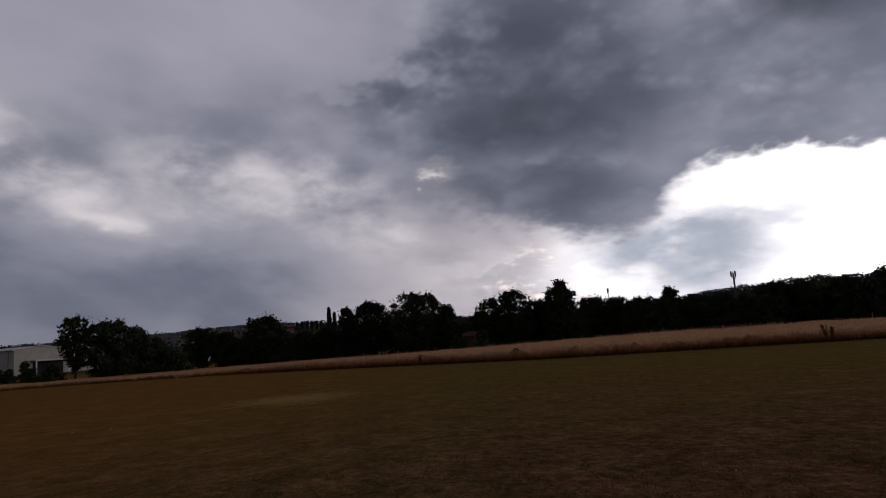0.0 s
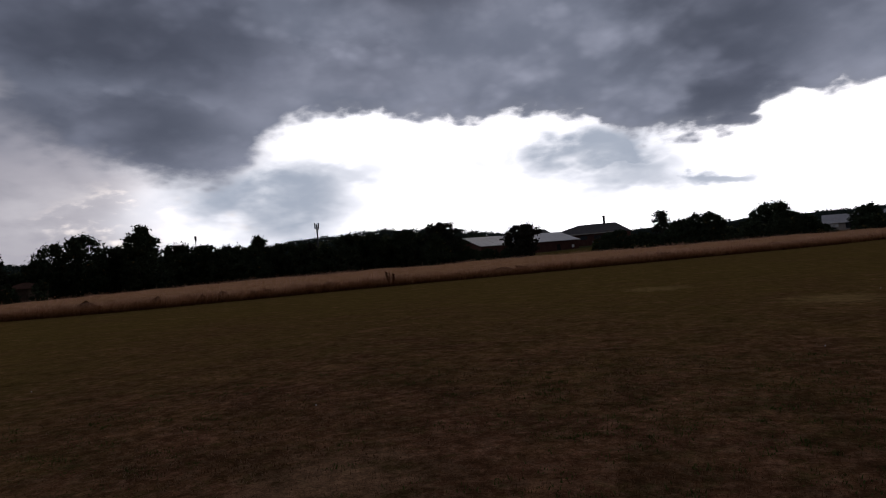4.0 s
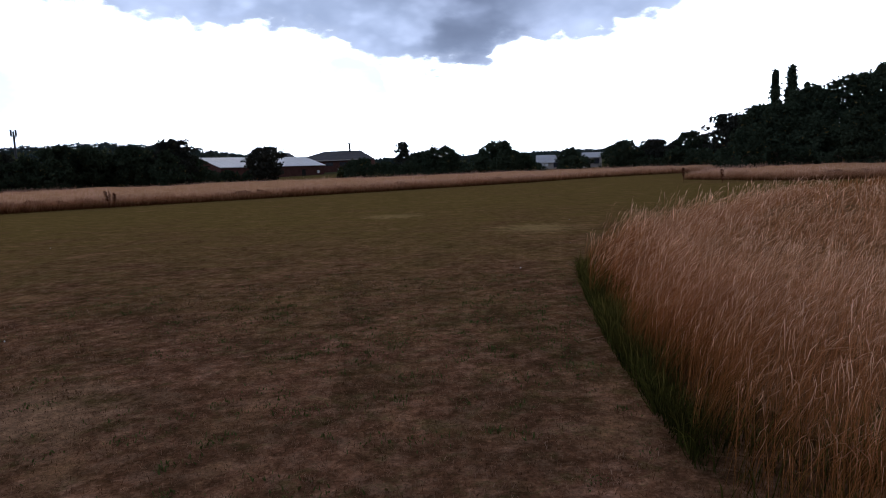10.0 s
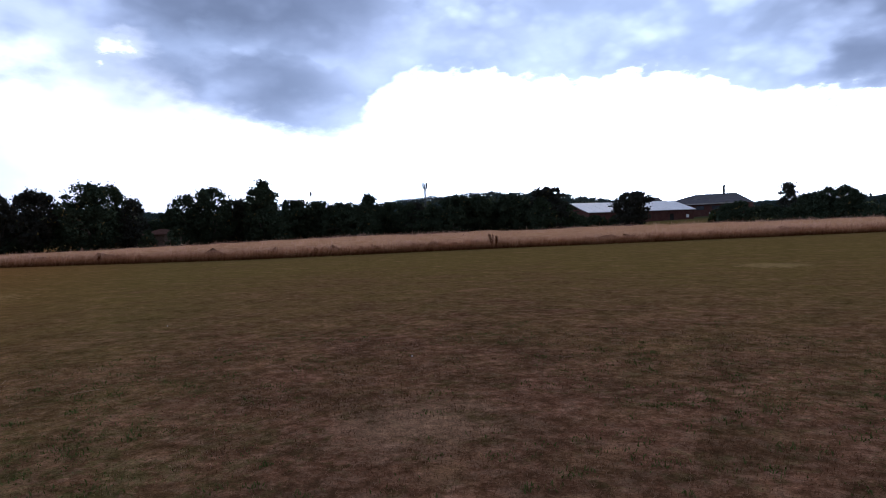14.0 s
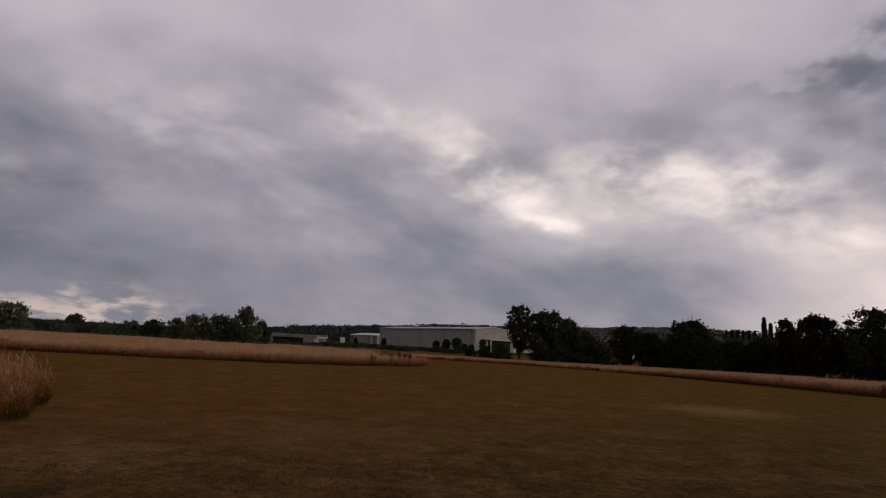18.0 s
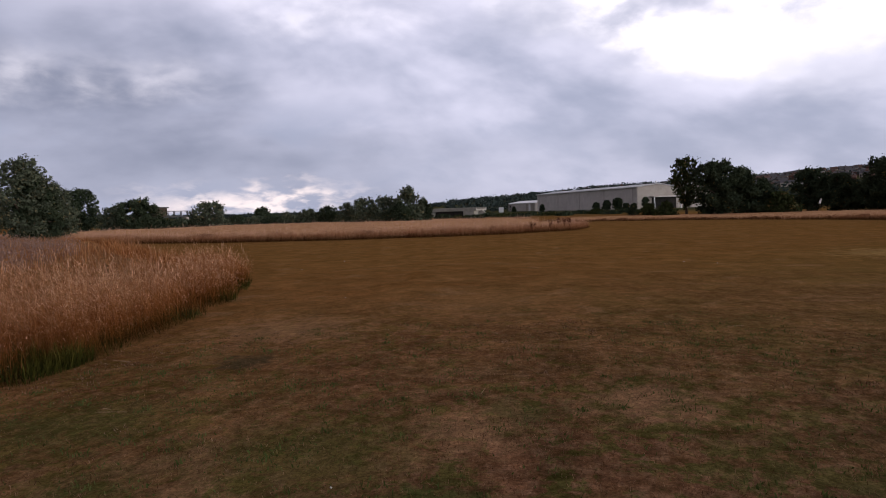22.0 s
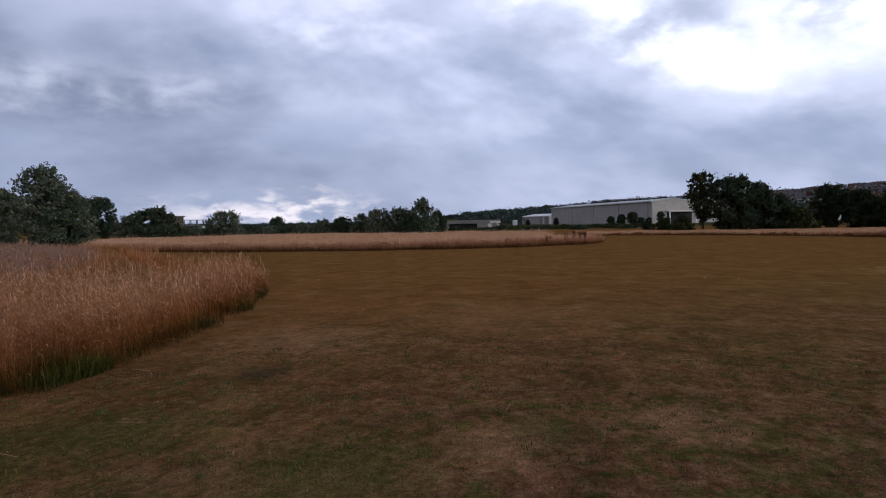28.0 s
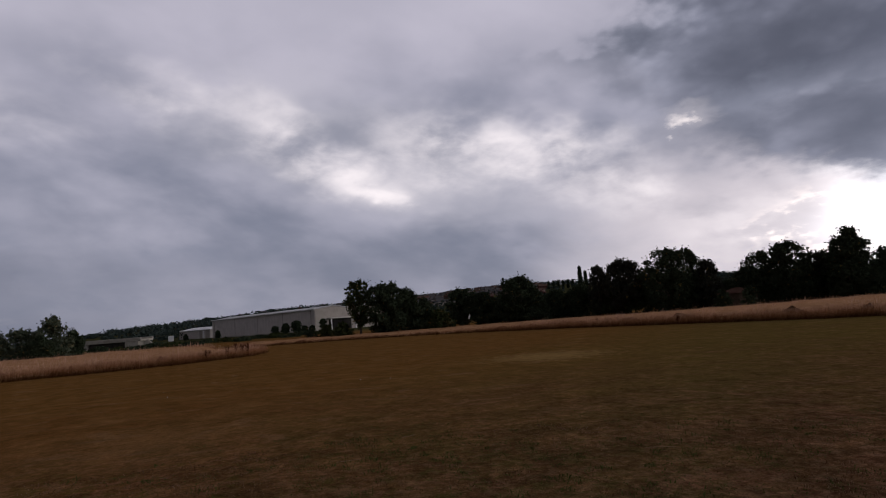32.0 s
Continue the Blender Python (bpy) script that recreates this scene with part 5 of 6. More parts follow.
for i, a in enumerate(np.arange(84.6, 104.5, 1.35)):
    tree(float(a), 122 + 7 * (i % 3), -0.32 + 0.14 * math.sin(i * 1.9), 0.95, "dome", 0.0, MAT_LEAF2 if i % 3 == 1 else MAT_LEAF, label="low rough scrub before a warehouse yard", name="shrub",
         group="scrub before the warehouse", seed=2300 + i)
# low dark scrub that closes the tree line
for i, a in enumerate(np.concatenate([np.arange(-28, 2, 2.1), np.arange(15.5, 50, 2.0), np.arange(51.8, 72, 2.2)])):
    if -16.4 < a < -13.6 or -19.6 < a < -17.9:
        continue
    tree(float(a), 91 + 2.5 * (i % 4), (0.75 if a < 8 else 1.95) + 0.35 * math.sin(i * 2.4), 1.9, "dome", 0.0, MAT_LEAF, label="low dark scrub behind dry grass", name="shrub",
         group="scrub under the tree line", seed=2000 + i, fill=0.65)
# willow scrub and single trees over the far grass
for a, r, t, hf, st, mt in ((106.6, 86, 2.45, 1.5, "dome", MAT_WILLOW), (105.3, 88, 1.3, 0.9, "dome", MAT_LEAF), (108.7, 88, 1.65, 1.5, "round", MAT_WILLOW), (110.7, 88, 1.55, 1.4, "round", MAT_WILLOW), (115.6, 98, 0.7, 1.0, "round", MAT_WILLOW), (117.4, 102, 0.5, 0.9, "dome", MAT_WILLOW), (107.4, 84, 1.0, 1.6, "dome", MAT_LEAF),
                            (112.2, 92, 1.15, 1.0, "round", MAT_WILLOW), (113.9, 94, 0.9, 1.0, "round", MAT_LEAF), (119.5, 140, 0.95, 0.85, "round", MAT_LEAF), (123.9, 104, 1.55, 1.75, "round", MAT_WILLOW),
                            (129.2, 96, 1.9, 1.8, "round", MAT_LEAF), (133.4, 104, 2.7, 1.7, "round", MAT_LEAF), (131.0, 100, 1.3, 1.4, "dome", MAT_WILLOW), (136.9, 66, 5.1, 2.15, "round", MAT_WILLOW), (136.4, 66.5, 4.3, 1.9, "dome", MAT_LEAF), (134.9, 68, 3.2, 1.5, "dome", MAT_WILLOW)):
    tree(a, r, t, hf, st, 0.04, mt, label="grey-green willow beside dry grass" if mt is MAT_WILLOW else DK, group="willows past the grass", gaps=0.62 if mt is MAT_WILLOW else 1.05)
for i, a in enumerate(np.arange(114, 131, 1.5)):
    tree(float(a), 112 + 6 * (i % 3), 0.15 + 0.12 * (i % 2), 1.3, "dome", 0.0, MAT_LEAF if i % 2 else MAT_WILLOW, label="low hedge shrub far across grass", name="shrub", group="far hedge", seed=2500 + i)
# wooded bank
for i, (a, r, t, hf, mt) in enumerate(((139.6, 76, 3.1, 1.6, MAT_WILLOW), (141.4, 74, 2.4, 1.2, MAT_COPPER), (143.4, 78, 2.5, 1.6, MAT_LEAF2), (145.2, 76, 2.3, 1.5, MAT_LEAF), (147.2, 75, 2.6, 1.7, MAT_LEAF2),
                                      (149.4, 76, 2.5, 1.6, MAT_WILLOW), (151.4, 74, 2.7, 1.8, MAT_LEAF), (153.8, 75, 2.6, 1.7, MAT_LEAF2), (156.4, 74, 2.8, 1.9, MAT_LEAF), (159.5, 74, 3.4, 2.0, MAT_WILLOW),
                                      (163, 74, 3.6, 2.2, MAT_LEAF), (167, 74, 3.6, 2.2, MAT_LEAF2))):
    tree(a, r, t, hf, "dome" if i % 2 else "round", 0.0, mt, label="bushy tree at the foot of a bank", group="trees at the bank's foot", seed=3000 + i)
for i, (a, t) in enumerate(((139.4, 3.3), (141.2, 3.55), (143.0, 3.7), (144.8, 4.0), (146.6, 4.15), (148.4, 4.5), (150.2, 4.9))):
    tree(a, 140, t, 1.25, "dome", 0.0, MAT_LEAF if i % 3 else MAT_LEAF2, label="bushy scrub below a railway bank", name="shrub", group="scrub on the bank", seed=3200 + i)
tree(142.5, 80, 4.6, 0.75, "round", 0.25, MAT_LEAF2, MAT_BIRCH, label="slender birch with a pale trunk", group="birches", gaps=0.6)
tree(152.9, 72, 1.9, 0.8, "round", 0.35, MAT_WILLOW, MAT_BIRCH, label="small birch with a pale trunk", group="birches", gaps=0.6)
for i, (a, r, t, hf, st) in enumerate(((145.8, 128, 4.9, 1.2, "round"), (147.8, 135, 4.6, 0.9, "round"), (149.3, 130, 5.4, 0.9, "cone"), (150.5, 128, 5.6, 1.0, "round"), (151.9, 126, 6.4, 1.4, "round"),
                                      (153.9, 125, 6.7, 1.5, "round"), (156.4, 124, 6.8, 1.7, "round"), (159.5, 124, 6.9, 1.8, "round"), (163, 124, 7, 2, "round"), (148.6, 116, 4.0, 1.4, "dome"), (151, 115, 4.3, 1.5, "dome"),
                                      (153.6, 114, 4.6, 1.5, "dome"), (156.3, 114, 4.8, 1.6, "dome"), (145.6, 118, 3.5, 1.2, "dome"))):
    tree(a, r, t, hf, st, 0.05, label="dark tree on a wooded bank", group="trees on the bank", seed=3100 + i)
tree(143.8, 47, 0.35, 3.2, "dome", 0.0, MAT_BRAMBLE, label="low green bramble mound amid dry grass", name="shrub", group="brambles", fill=1.6)
tree(140.9, 50, 1.5, 0.7, "dome", 0.0, MAT_COPPER, label="reddish-brown shrub beside brambles", name="shrub", group="brambles")


def far_woods():
    """Hedges and woods on the far hills."""
    rng = np.random.default_rng(61)
    Ps, Ss = [], []
    for k in range(4300):
        a = rng.uniform(-70, 165)
        ridge = float(np.interp(a, RIDGE_AZ, RIDGE_EL))
        r = 300 + 650 * rng.random() ** (0.55 if rng.random() < 0.6 else 1.0)
        if 60 < a < 80 and 480 < r < 860 and rng.random() < 0.72:
            continue
        if a < 14 and rng.random() < 0.5:
            r = rng.uniform(700, 930)
        x, y = at(a, r)
        h = rng.uniform(3.5, 6.8)
        if a > 103:
            r, h = rng.uniform(640, 930), h * 0.6
            x, y = at(a, r)
        m = 30
        q = rng.normal(size=(m, 3))
        q /= np.linalg.norm(q, axis=1, keepdims=True)
        q *= rng.uniform(0.45, 1.05, (m, 1))
        w = h * rng.uniform(0.8, 1.7)
        c = np.array([x, y, gz(x, y) + h * 0.5])
        Ps.append(c + q * np.array([w, w, h * 0.52]))
        Ss.append(np.full(m, 0.95 + 0.0005 * r))
    P, S = np.concatenate(Ps), np.concatenate(Ss)[:, None] * rng.uniform(0.6, 1.2, (len(Ps) * 30, 1))
    n = len(P)
    u = rng.normal(size=(n, 3))
    u /= np.linalg.norm(u, axis=1, keepdims=True)
    v = np.cross(u, rng.normal(size=(n, 3)))
    v /= np.linalg.norm(v, axis=1, keepdims=True)
    V = np.stack([P - u * S, P + v * S * 1.2, P + u * S], 1).reshape(-1, 3)
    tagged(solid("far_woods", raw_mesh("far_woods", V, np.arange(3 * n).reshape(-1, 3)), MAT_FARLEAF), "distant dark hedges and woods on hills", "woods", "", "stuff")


far_woods()
for i in range(6):
    tree(65.6 - 0.42 * i, 640, 2.5, 0.06, "poplar", 0.0, label="small dark conifer in a row on a hill", group="conifer row on the hill", seed=3300 + i)
tree(62.8, 420, 3.55, 0.22, "poplar", 0.0, label="dark columnar conifer on a hill", group="conifers on the hill", seed=3310)
tree(62.35, 425, 3.1, 0.16, "poplar", 0.0, label="dark columnar conifer on a hill", group="conifers on the hill", seed=3311)

# ---- buildings ----
def frame_of(p0, p1):
    """Pose with its origin at p0 and its x axis towards p1."""
    t = math.degrees(math.atan2(p1[1] - p0[1], p1[0] - p0[0]))
    return t, math.hypot(p1[0] - p0[0], p1[1] - p0[1])


def warehouse():
    p0, p1 = at(86.6, 212), at(95.1, 278)
    t, ln = frame_of(p0, p1)
    e = thing("warehouse", p0[0], p0[1], 0, t, "long beige metal-clad warehouse with a pale roof edge", "warehouse")
    h, apex, bay = 7.4, 8.25, 15.0
    for k in range(2):
        # each bay: long walls and gable, in upright cladding panels
        y0 = -bay * k
        n = 37
        for i in range(n if k == 0 else 0):
            w = ln / n
            part("panel", boxed((i + 0.5) * w, 0, h / 2, w - 0.05, 0.16, h, 0), MAT_CLAD_LIFTED, e)
        g = prism([(y0, 0), (y0 - bay, 0), (y0 - bay, h), (y0 - bay / 2, apex), (y0, h)], 0.2, "x")
        bmesh.ops.translate(g, verts=g.verts, vec=(-0.12, 0, 0))
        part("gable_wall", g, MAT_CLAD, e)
        for s in (-1, 1):
            a, b = (y0 - bay / 2, apex + 0.12), (y0 - bay / 2 - s * (bay / 2 + 0.35), h - 0.02)
            bm = prism([(a[0], a[1]), (b[0], b[1]), (b[0], b[1] + 0.22), (a[0], a[1] + 0.22)], ln + 1.0, "x")
            bmesh.ops.translate(bm, verts=bm.verts, vec=(ln / 2, 0, 0))
            part("roof_slope", bm, MAT_ROOF_PALE, e)
    part("gutter", boxed(ln / 2, 0.42, h + 0.1, ln + 1.0, 0.3, 0.34, 0.05), MAT_WHITE, e)
    part("plinth", boxed(ln / 2, 0.13, 0.35, ln, 0.12, 0.7), MAT_CONCRETE, e)
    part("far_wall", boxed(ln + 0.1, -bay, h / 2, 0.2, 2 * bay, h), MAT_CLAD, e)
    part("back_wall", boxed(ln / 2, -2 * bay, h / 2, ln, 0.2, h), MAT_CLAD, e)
    part("flue", boxed(0.6, -bay / 2, 8.7, 0.3, 0.3, 1.4, 0.04), MAT_STEEL, e)
    # solid dark slab: the shade inside the open bay is put into its colour
    part("loading_door", boxed(-0.32, -9.8, 2.0, 0.2, 9.0, 4.0), MAT_SHADE, e, "dark open loading bay")
    part("canopy", boxed(-1.3, -9.8, 4.25, 2.4, 10.6, 0.35, 0.06), MAT_CLAD_LIFTED, e)
    for y in (-4.9, -14.7):
        part("post", boxed(-2.3, y, 2.05, 0.3, 0.3, 4.1), MAT_WHITE, e)
    for i in range(5):
        part("downpipe", boxed(2 + i * (ln - 4) / 4, 0.16, h / 2, 0.14, 0.12, h), MAT_CLAD, e)


warehouse()


def small_warehouse():
    p0, p1 = at(95.3, 300), at(97.7, 322)
    t, ln = frame_of(p0, p1)
    e = thing("industrial_unit", p0[0], p0[1], 0, t, "low white metal industrial unit with a shallow roof", "warehouse")
    h = 4.2
    part("wall", boxed(ln / 2, -7, h / 2, ln, 14, h), MAT_CLAD_LIFTED, e)
    bm = prism([(0.4, h), (-7, h + 1.2), (-14.4, h), (-14.4, h + 0.3), (-7, h + 1.5), (0.4, h + 0.3)], ln + 0.8, "x")
    bmesh.ops.translate(bm, verts=bm.verts, vec=(ln / 2, 0, 0))
    part("roof", bm, MAT_WHITE, e)
    part("roller_door", boxed(5.2, 0.06, 2.0, 1.2, 0.14, 4.0), MAT_WHITE, e)
    part("panel", boxed(7.6, 0.05, 2.05, 1.9, 0.1, 4.1), MAT_CLAD, e)
    part("panel", boxed(2.2, 0.05, 2.05, 2.6, 0.1, 4.1), MAT_CLAD, e)


small_warehouse()


def van():
    x, y = at(98.35, 280)
    e = thing("van", x, y, 0, 10, "white box van parked by a warehouse", "van")
    bm = boxed(0, 0, 1.55, 4.6, 2.0, 2.2, 0.12)
    part("body", bm, MAT_WHITE, e)
    part("cab", prism([(-2.3, 0.45), (-3.7, 0.45), (-3.75, 1.3), (-3.0, 1.5), (-2.5, 2.3), (-2.3, 2.35)], 1.9), MAT_WHITE, e)
    part("windscreen", boxed(-2.83, 0, 1.85, 0.1, 1.6, 0.7, 0, pose(0, 0, 0)), MAT_GLASS, e)
    for wx in (-2.9, 1.3):
        for wy in (-0.95, 0.95):
            wheel = tube("wheel", [(wx, wy - 0.12, 0.36), (wx, wy + 0.12, 0.36)], [0.36, 0.36], MAT_SHADE, e, 12)
            tube("hub", [(wx, wy - 0.13, 0.36), (wx, wy - 0.11, 0.36), (wx, wy + 0.11, 0.36), (wx, wy + 0.13, 0.36)], [0.02, 0.34, 0.34, 0.02], MAT_STEEL, wheel, 12)


van()


def culvert_bridge():
    p0, p1 = at(100.4, 170), at(104.1, 178)
    t, ln = frame_of(p0, p1)
    e = thing("road_bridge", p0[0], p0[1], 0, t, "low pale concrete road bridge with a dark opening", "bridge")
    part("deck", boxed(ln / 2, 0, 1.85, ln + 2, 5, 0.5, 0.06), MAT_CONCRETE, e)
    part("parapet", boxed(ln / 2, 2.4, 2.25, ln + 2, 0.3, 0.5, 0.04), MAT_CONCRETE, e)
    part("parapet", boxed(ln / 2, -2.4, 2.25, ln + 2, 0.3, 0.5, 0.04), MAT_CONCRETE, e)
    part("abutment", boxed(1.5, 0, 0.8, 3.4, 4.8, 1.6), MAT_CONCRETE, e)
    part("abutment", boxed(ln + 0.2, 0, 0.8, 1.2, 4.8, 1.6), MAT_CONCRETE, e)
    # solid dark block standing in for the shade under the deck
    part("opening", boxed(ln / 2 + 1, 0, 0.8, ln - 4, 4.0, 1.55), MAT_SHADE, e)
    part("wing_wall", prism([(-3.5, 0), (0, 0), (0, 2.1), (-1, 2.0)], 0.5), MAT_CONCRETE, e)


culvert_bridge()


def brick_shed():
    """Long low brick shed with a pale sheet roof behind a round tree."""
    p0, p1 = at(4.8, 140), at(13.4, 122)
    t, ln = frame_of(p0, p1)
    e = thing("brick_shed", p0[0], p0[1], 0, t, "long low red-brick shed with a pale sheet roof", "shed")
    h, d, ap = 2.85, 11.0, 4.75
    part("front_wall", boxed(ln / 2, 0, h / 2, ln, 0.25, h), MAT_BRICK, e)
    part("back_wall", boxed(ln / 2, -d, h / 2, ln, 0.25, h), MAT_BRICK, e)
    for x in (0.13, ln - 0.13):
        bm = prism([(-0.13, 0), (-d + 0.13, 0), (-d + 0.13, h), (-d / 2, ap - 0.1), (-0.13, h)], 0.25, "x")
        bmesh.ops.translate(bm, verts=bm.verts, vec=(x, 0, 0))
        part("gable_wall", bm, MAT_BRICK, e)
    nseg = 12
    for i in range(nseg):
        w = (ln + 0.8) / nseg
        for s in (1, -1):
            y1 = 0.45 if s == 1 else -d - 0.45
            bm = prism([(-d / 2, ap), (y1, h - 0.05), (y1, h + 0.06), (-d / 2, ap + 0.11)], w - 0.05, "x")
            bmesh.ops.translate(bm, verts=bm.verts, vec=(-0.4 + (i + 0.5) * w, 0, 0))
            part("roof_sheet", bm, MAT_WHITE, e)
    part("window", boxed(1.7, 0.14, 1.55, 0.7, 0.08, 0.6), MAT_WHITE, e)
    part("door", boxed(6, 0.14, 1.05, 1.0, 0.08, 2.1), MAT_SHADE, e)
    x, y = at(3.45, 122)
    s = thing("notice_board", x, y, 0, t, "small white board on a post by a shed", "sign")
    part("post", boxed(0, 0, 1.0, 0.1, 0.1, 2.0), MAT_STEEL, s)
    part("board", boxed(0, 0.07, 1.9, 0.6, 0.04, 0.35), MAT_WHITE, s)


brick_shed()


def grey_hall():
    p0, p1 = at(1.0, 168), at(7.4, 172)
    t, ln = frame_of(p0, p1)
    e = thing("grey_hall", p0[0], p0[1], 0, t, "large hall with a grey sheet roof and small chimney", "hall")
    h, d, ap = 4.4, 16.0, 6.9
    part("wall", boxed(ln / 2, -d / 2, h / 2 - 0.02, ln, d, h), MAT_BRICK, e)
    bm = bmesh.new()
    eave = [bm.verts.new(v) for v in ((-0.4, 0.5, h), (ln + 0.4, 0.5, h), (ln + 0.4, -d - 0.5, h), (-0.4, -d - 0.5, h))]
    ridge = [bm.verts.new(v) for v in ((ln * 0.14, -d / 2, ap), (ln * 0.64, -d / 2, ap))]
    for f in ((eave[0], eave[1], ridge[1], ridge[0]), (eave[1], eave[2], ridge[1]), (eave[2], eave[3], ridge[0], ridge[1]), (eave[3], eave[0], ridge[0]), eave[::-1]):
        bm.faces.new(f)
    part("roof", bm, MAT_SLATE, e)
    part("fascia", boxed(ln / 2, 0.52, h - 0.1, ln + 0.8, 0.08, 0.3), MAT_RENDER, e)
    for i in range(5):
        part("window", boxed(2.5 + i * (ln - 5) / 4, 0.06, 3.3, 1.8, 0.1, 0.9), MAT_GLASS, e)
    part("chimney", boxed(ln * 0.28, -d / 2 + 1, 7.6, 0.5, 0.5, 2.2), MAT_DARKSTEEL, e)
    part("cowl", boxed(ln * 0.28, -d / 2 + 1, 8.75, 0.75, 0.75, 0.3, 0.08), MAT_DARKSTEEL, e)
    x, y = at(7.9, 160)
    b = thing("house", x, y, 0, t, "small dark house with a slate roof behind a tree", "house", "houses by the field")
    part("wall", boxed(0, 0, 2.2, 5, 6, 4.4), MAT_BRICK, b)
    part("roof", prism([(-2.9, 4.3), (2.9, 4.3), (0, 6.3)], 6.6), MAT_SLATE, b)


grey_hall()


def cottage(azimuth, r, w, d, h, roof_h, turn, wall, roof, group="houses by the field", label="pale house with a sheet roof among trees"):
    x, y = at(azimuth, r)
    e = thing("house", x, y, gz(x, y) - 0.1, turn, label, "house", group)
    part("wall", boxed(0, 0, h / 2, w, d, h), wall, e)
    part("roof", prism([(-d / 2 - 0.4, h - 0.1), (d / 2 + 0.4, h - 0.1), (0, h + roof_h)], w + 0.5, "x"), roof, e)
    nw = max(2, int(w / 2.6))
    for i in range(nw):
        wn = part("window", boxed(-w / 2 + (i + 0.5) * w / nw, -d / 2 - 0.03, h * 0.6, 1.0, 0.1, 1.0), MAT_GLASS, e)
        part("sill", boxed(-w / 2 + (i + 0.5) * w / nw, -d / 2 - 0.1, h * 0.6 - 0.55, 1.2, 0.2, 0.08), MAT_CONCRETE, wn)
    return e


c1 = cottage(-15.3, 122, 4.6, 6, 1.3, 1.35, -15, MAT_RENDER, MAT_ROOF_PALE)
part("window_frame", boxed(-1.0, -3.08, 1.0, 1.4, 0.08, 0.9), MAT_WHITE, c1)
cottage(-18.9, 124, 3.6, 6, 1.9, 0.9, -19, MAT_RENDER, MAT_ROOF_PALE)


def hut():
    x, y = at(50.3, 84)
    e = thing("hut", x, y, 0, 52, "low hut with a faded pink roof among trees", "hut")
    part("wall", boxed(0, 0, 0.95, 4.2, 3.2, 1.9), MAT_OLDWOOD, e)
    part("roof", prism([(-2.4, 1.85), (2.4, 1.85), (0.3, 2.5), (-0.3, 2.5)], 4.0), MAT_TILE, e)
    part("door", boxed(0.6, -1.63, 0.9, 0.9, 0.08, 1.75), MAT_BARK, e)


hut()


def village():
    """Terraces and villas on the far hillside, each a house of its own."""
    rng = random.Random(71)
    n = 0
    meshes = {}
    spots = []
    for row in range(8):
        for k in range(19):
            spots.append((66.3 + k * 0.65 + rng.uniform(-0.2, 0.2), 530 + row * 45 + rng.uniform(-12, 12)))
    for k in range(16):
        spots.append((82 + k * 0.75 + rng.uniform(-0.2, 0.2), 800 + rng.uniform(-50, 70)))
    for azm, r in spots:
        if rng.random() < 0.12:
            continue
        x, y = at(azm, r)
        w, d, h, rh = rng.choice(((5.5, 5, 3.6, 1.8), (9.5, 5, 3.5, 1.7), (7, 5.5, 3.9, 2.0)))
        wall = rng.choice((MAT_RENDER, MAT_BRICK, MAT_BRICK, MAT_RENDER, MAT_CONCRETE))
        roof = rng.choice((MAT_SLATE, MAT_TILE, MAT_SLATE))
        e = thing("house", x, y, gz(x, y) - 0.8, azm + rng.uniform(-25, 25) + rng.choice((0, 0, 90)), "distant hillside house with a pitched roof", "house", "houses on the hill")
        key = (w, wall.name, roof.name)
        if key not in meshes:
            bw = boxed(0, 0, h / 2, w, d, h)
            br = prism([(-d / 2 - 0.4, h - 0.1), (d / 2 + 0.4, h - 0.1), (0, h + rh)], w + 0.6, "x")
            bc = boxed(w * 0.3, 0, h + rh, 0.7, 0.7, 1.4)
            bwin = boxed(0, 0, 0, 1.0, 0.16, 1.1)
            ms = []
            for nm, bm, mt in (("wall", bw, wall), ("roof", br, roof), ("chimney", bc, MAT_BRICK), ("window", bwin, MAT_GLASS)):
                me = bpy.data.meshes.new(nm)
                bm.to_mesh(me), bm.free()
                me.materials.append(mt)
                ms.append((nm, me))
            meshes[key] = ms
        roof_ob = e
        for nm, me in meshes[key]:
            for k in range(3 if nm == "window" else 1):
                o = new(nm, me)
                o.parent = roof_ob if nm == "chimney" else e
                roof_ob = o if nm == "roof" else roof_ob
                if nm == "window":
                    o.location = (-w / 2 + (k + 0.5) * w / 3, -d / 2, h * 0.62)
        n += 1


village()


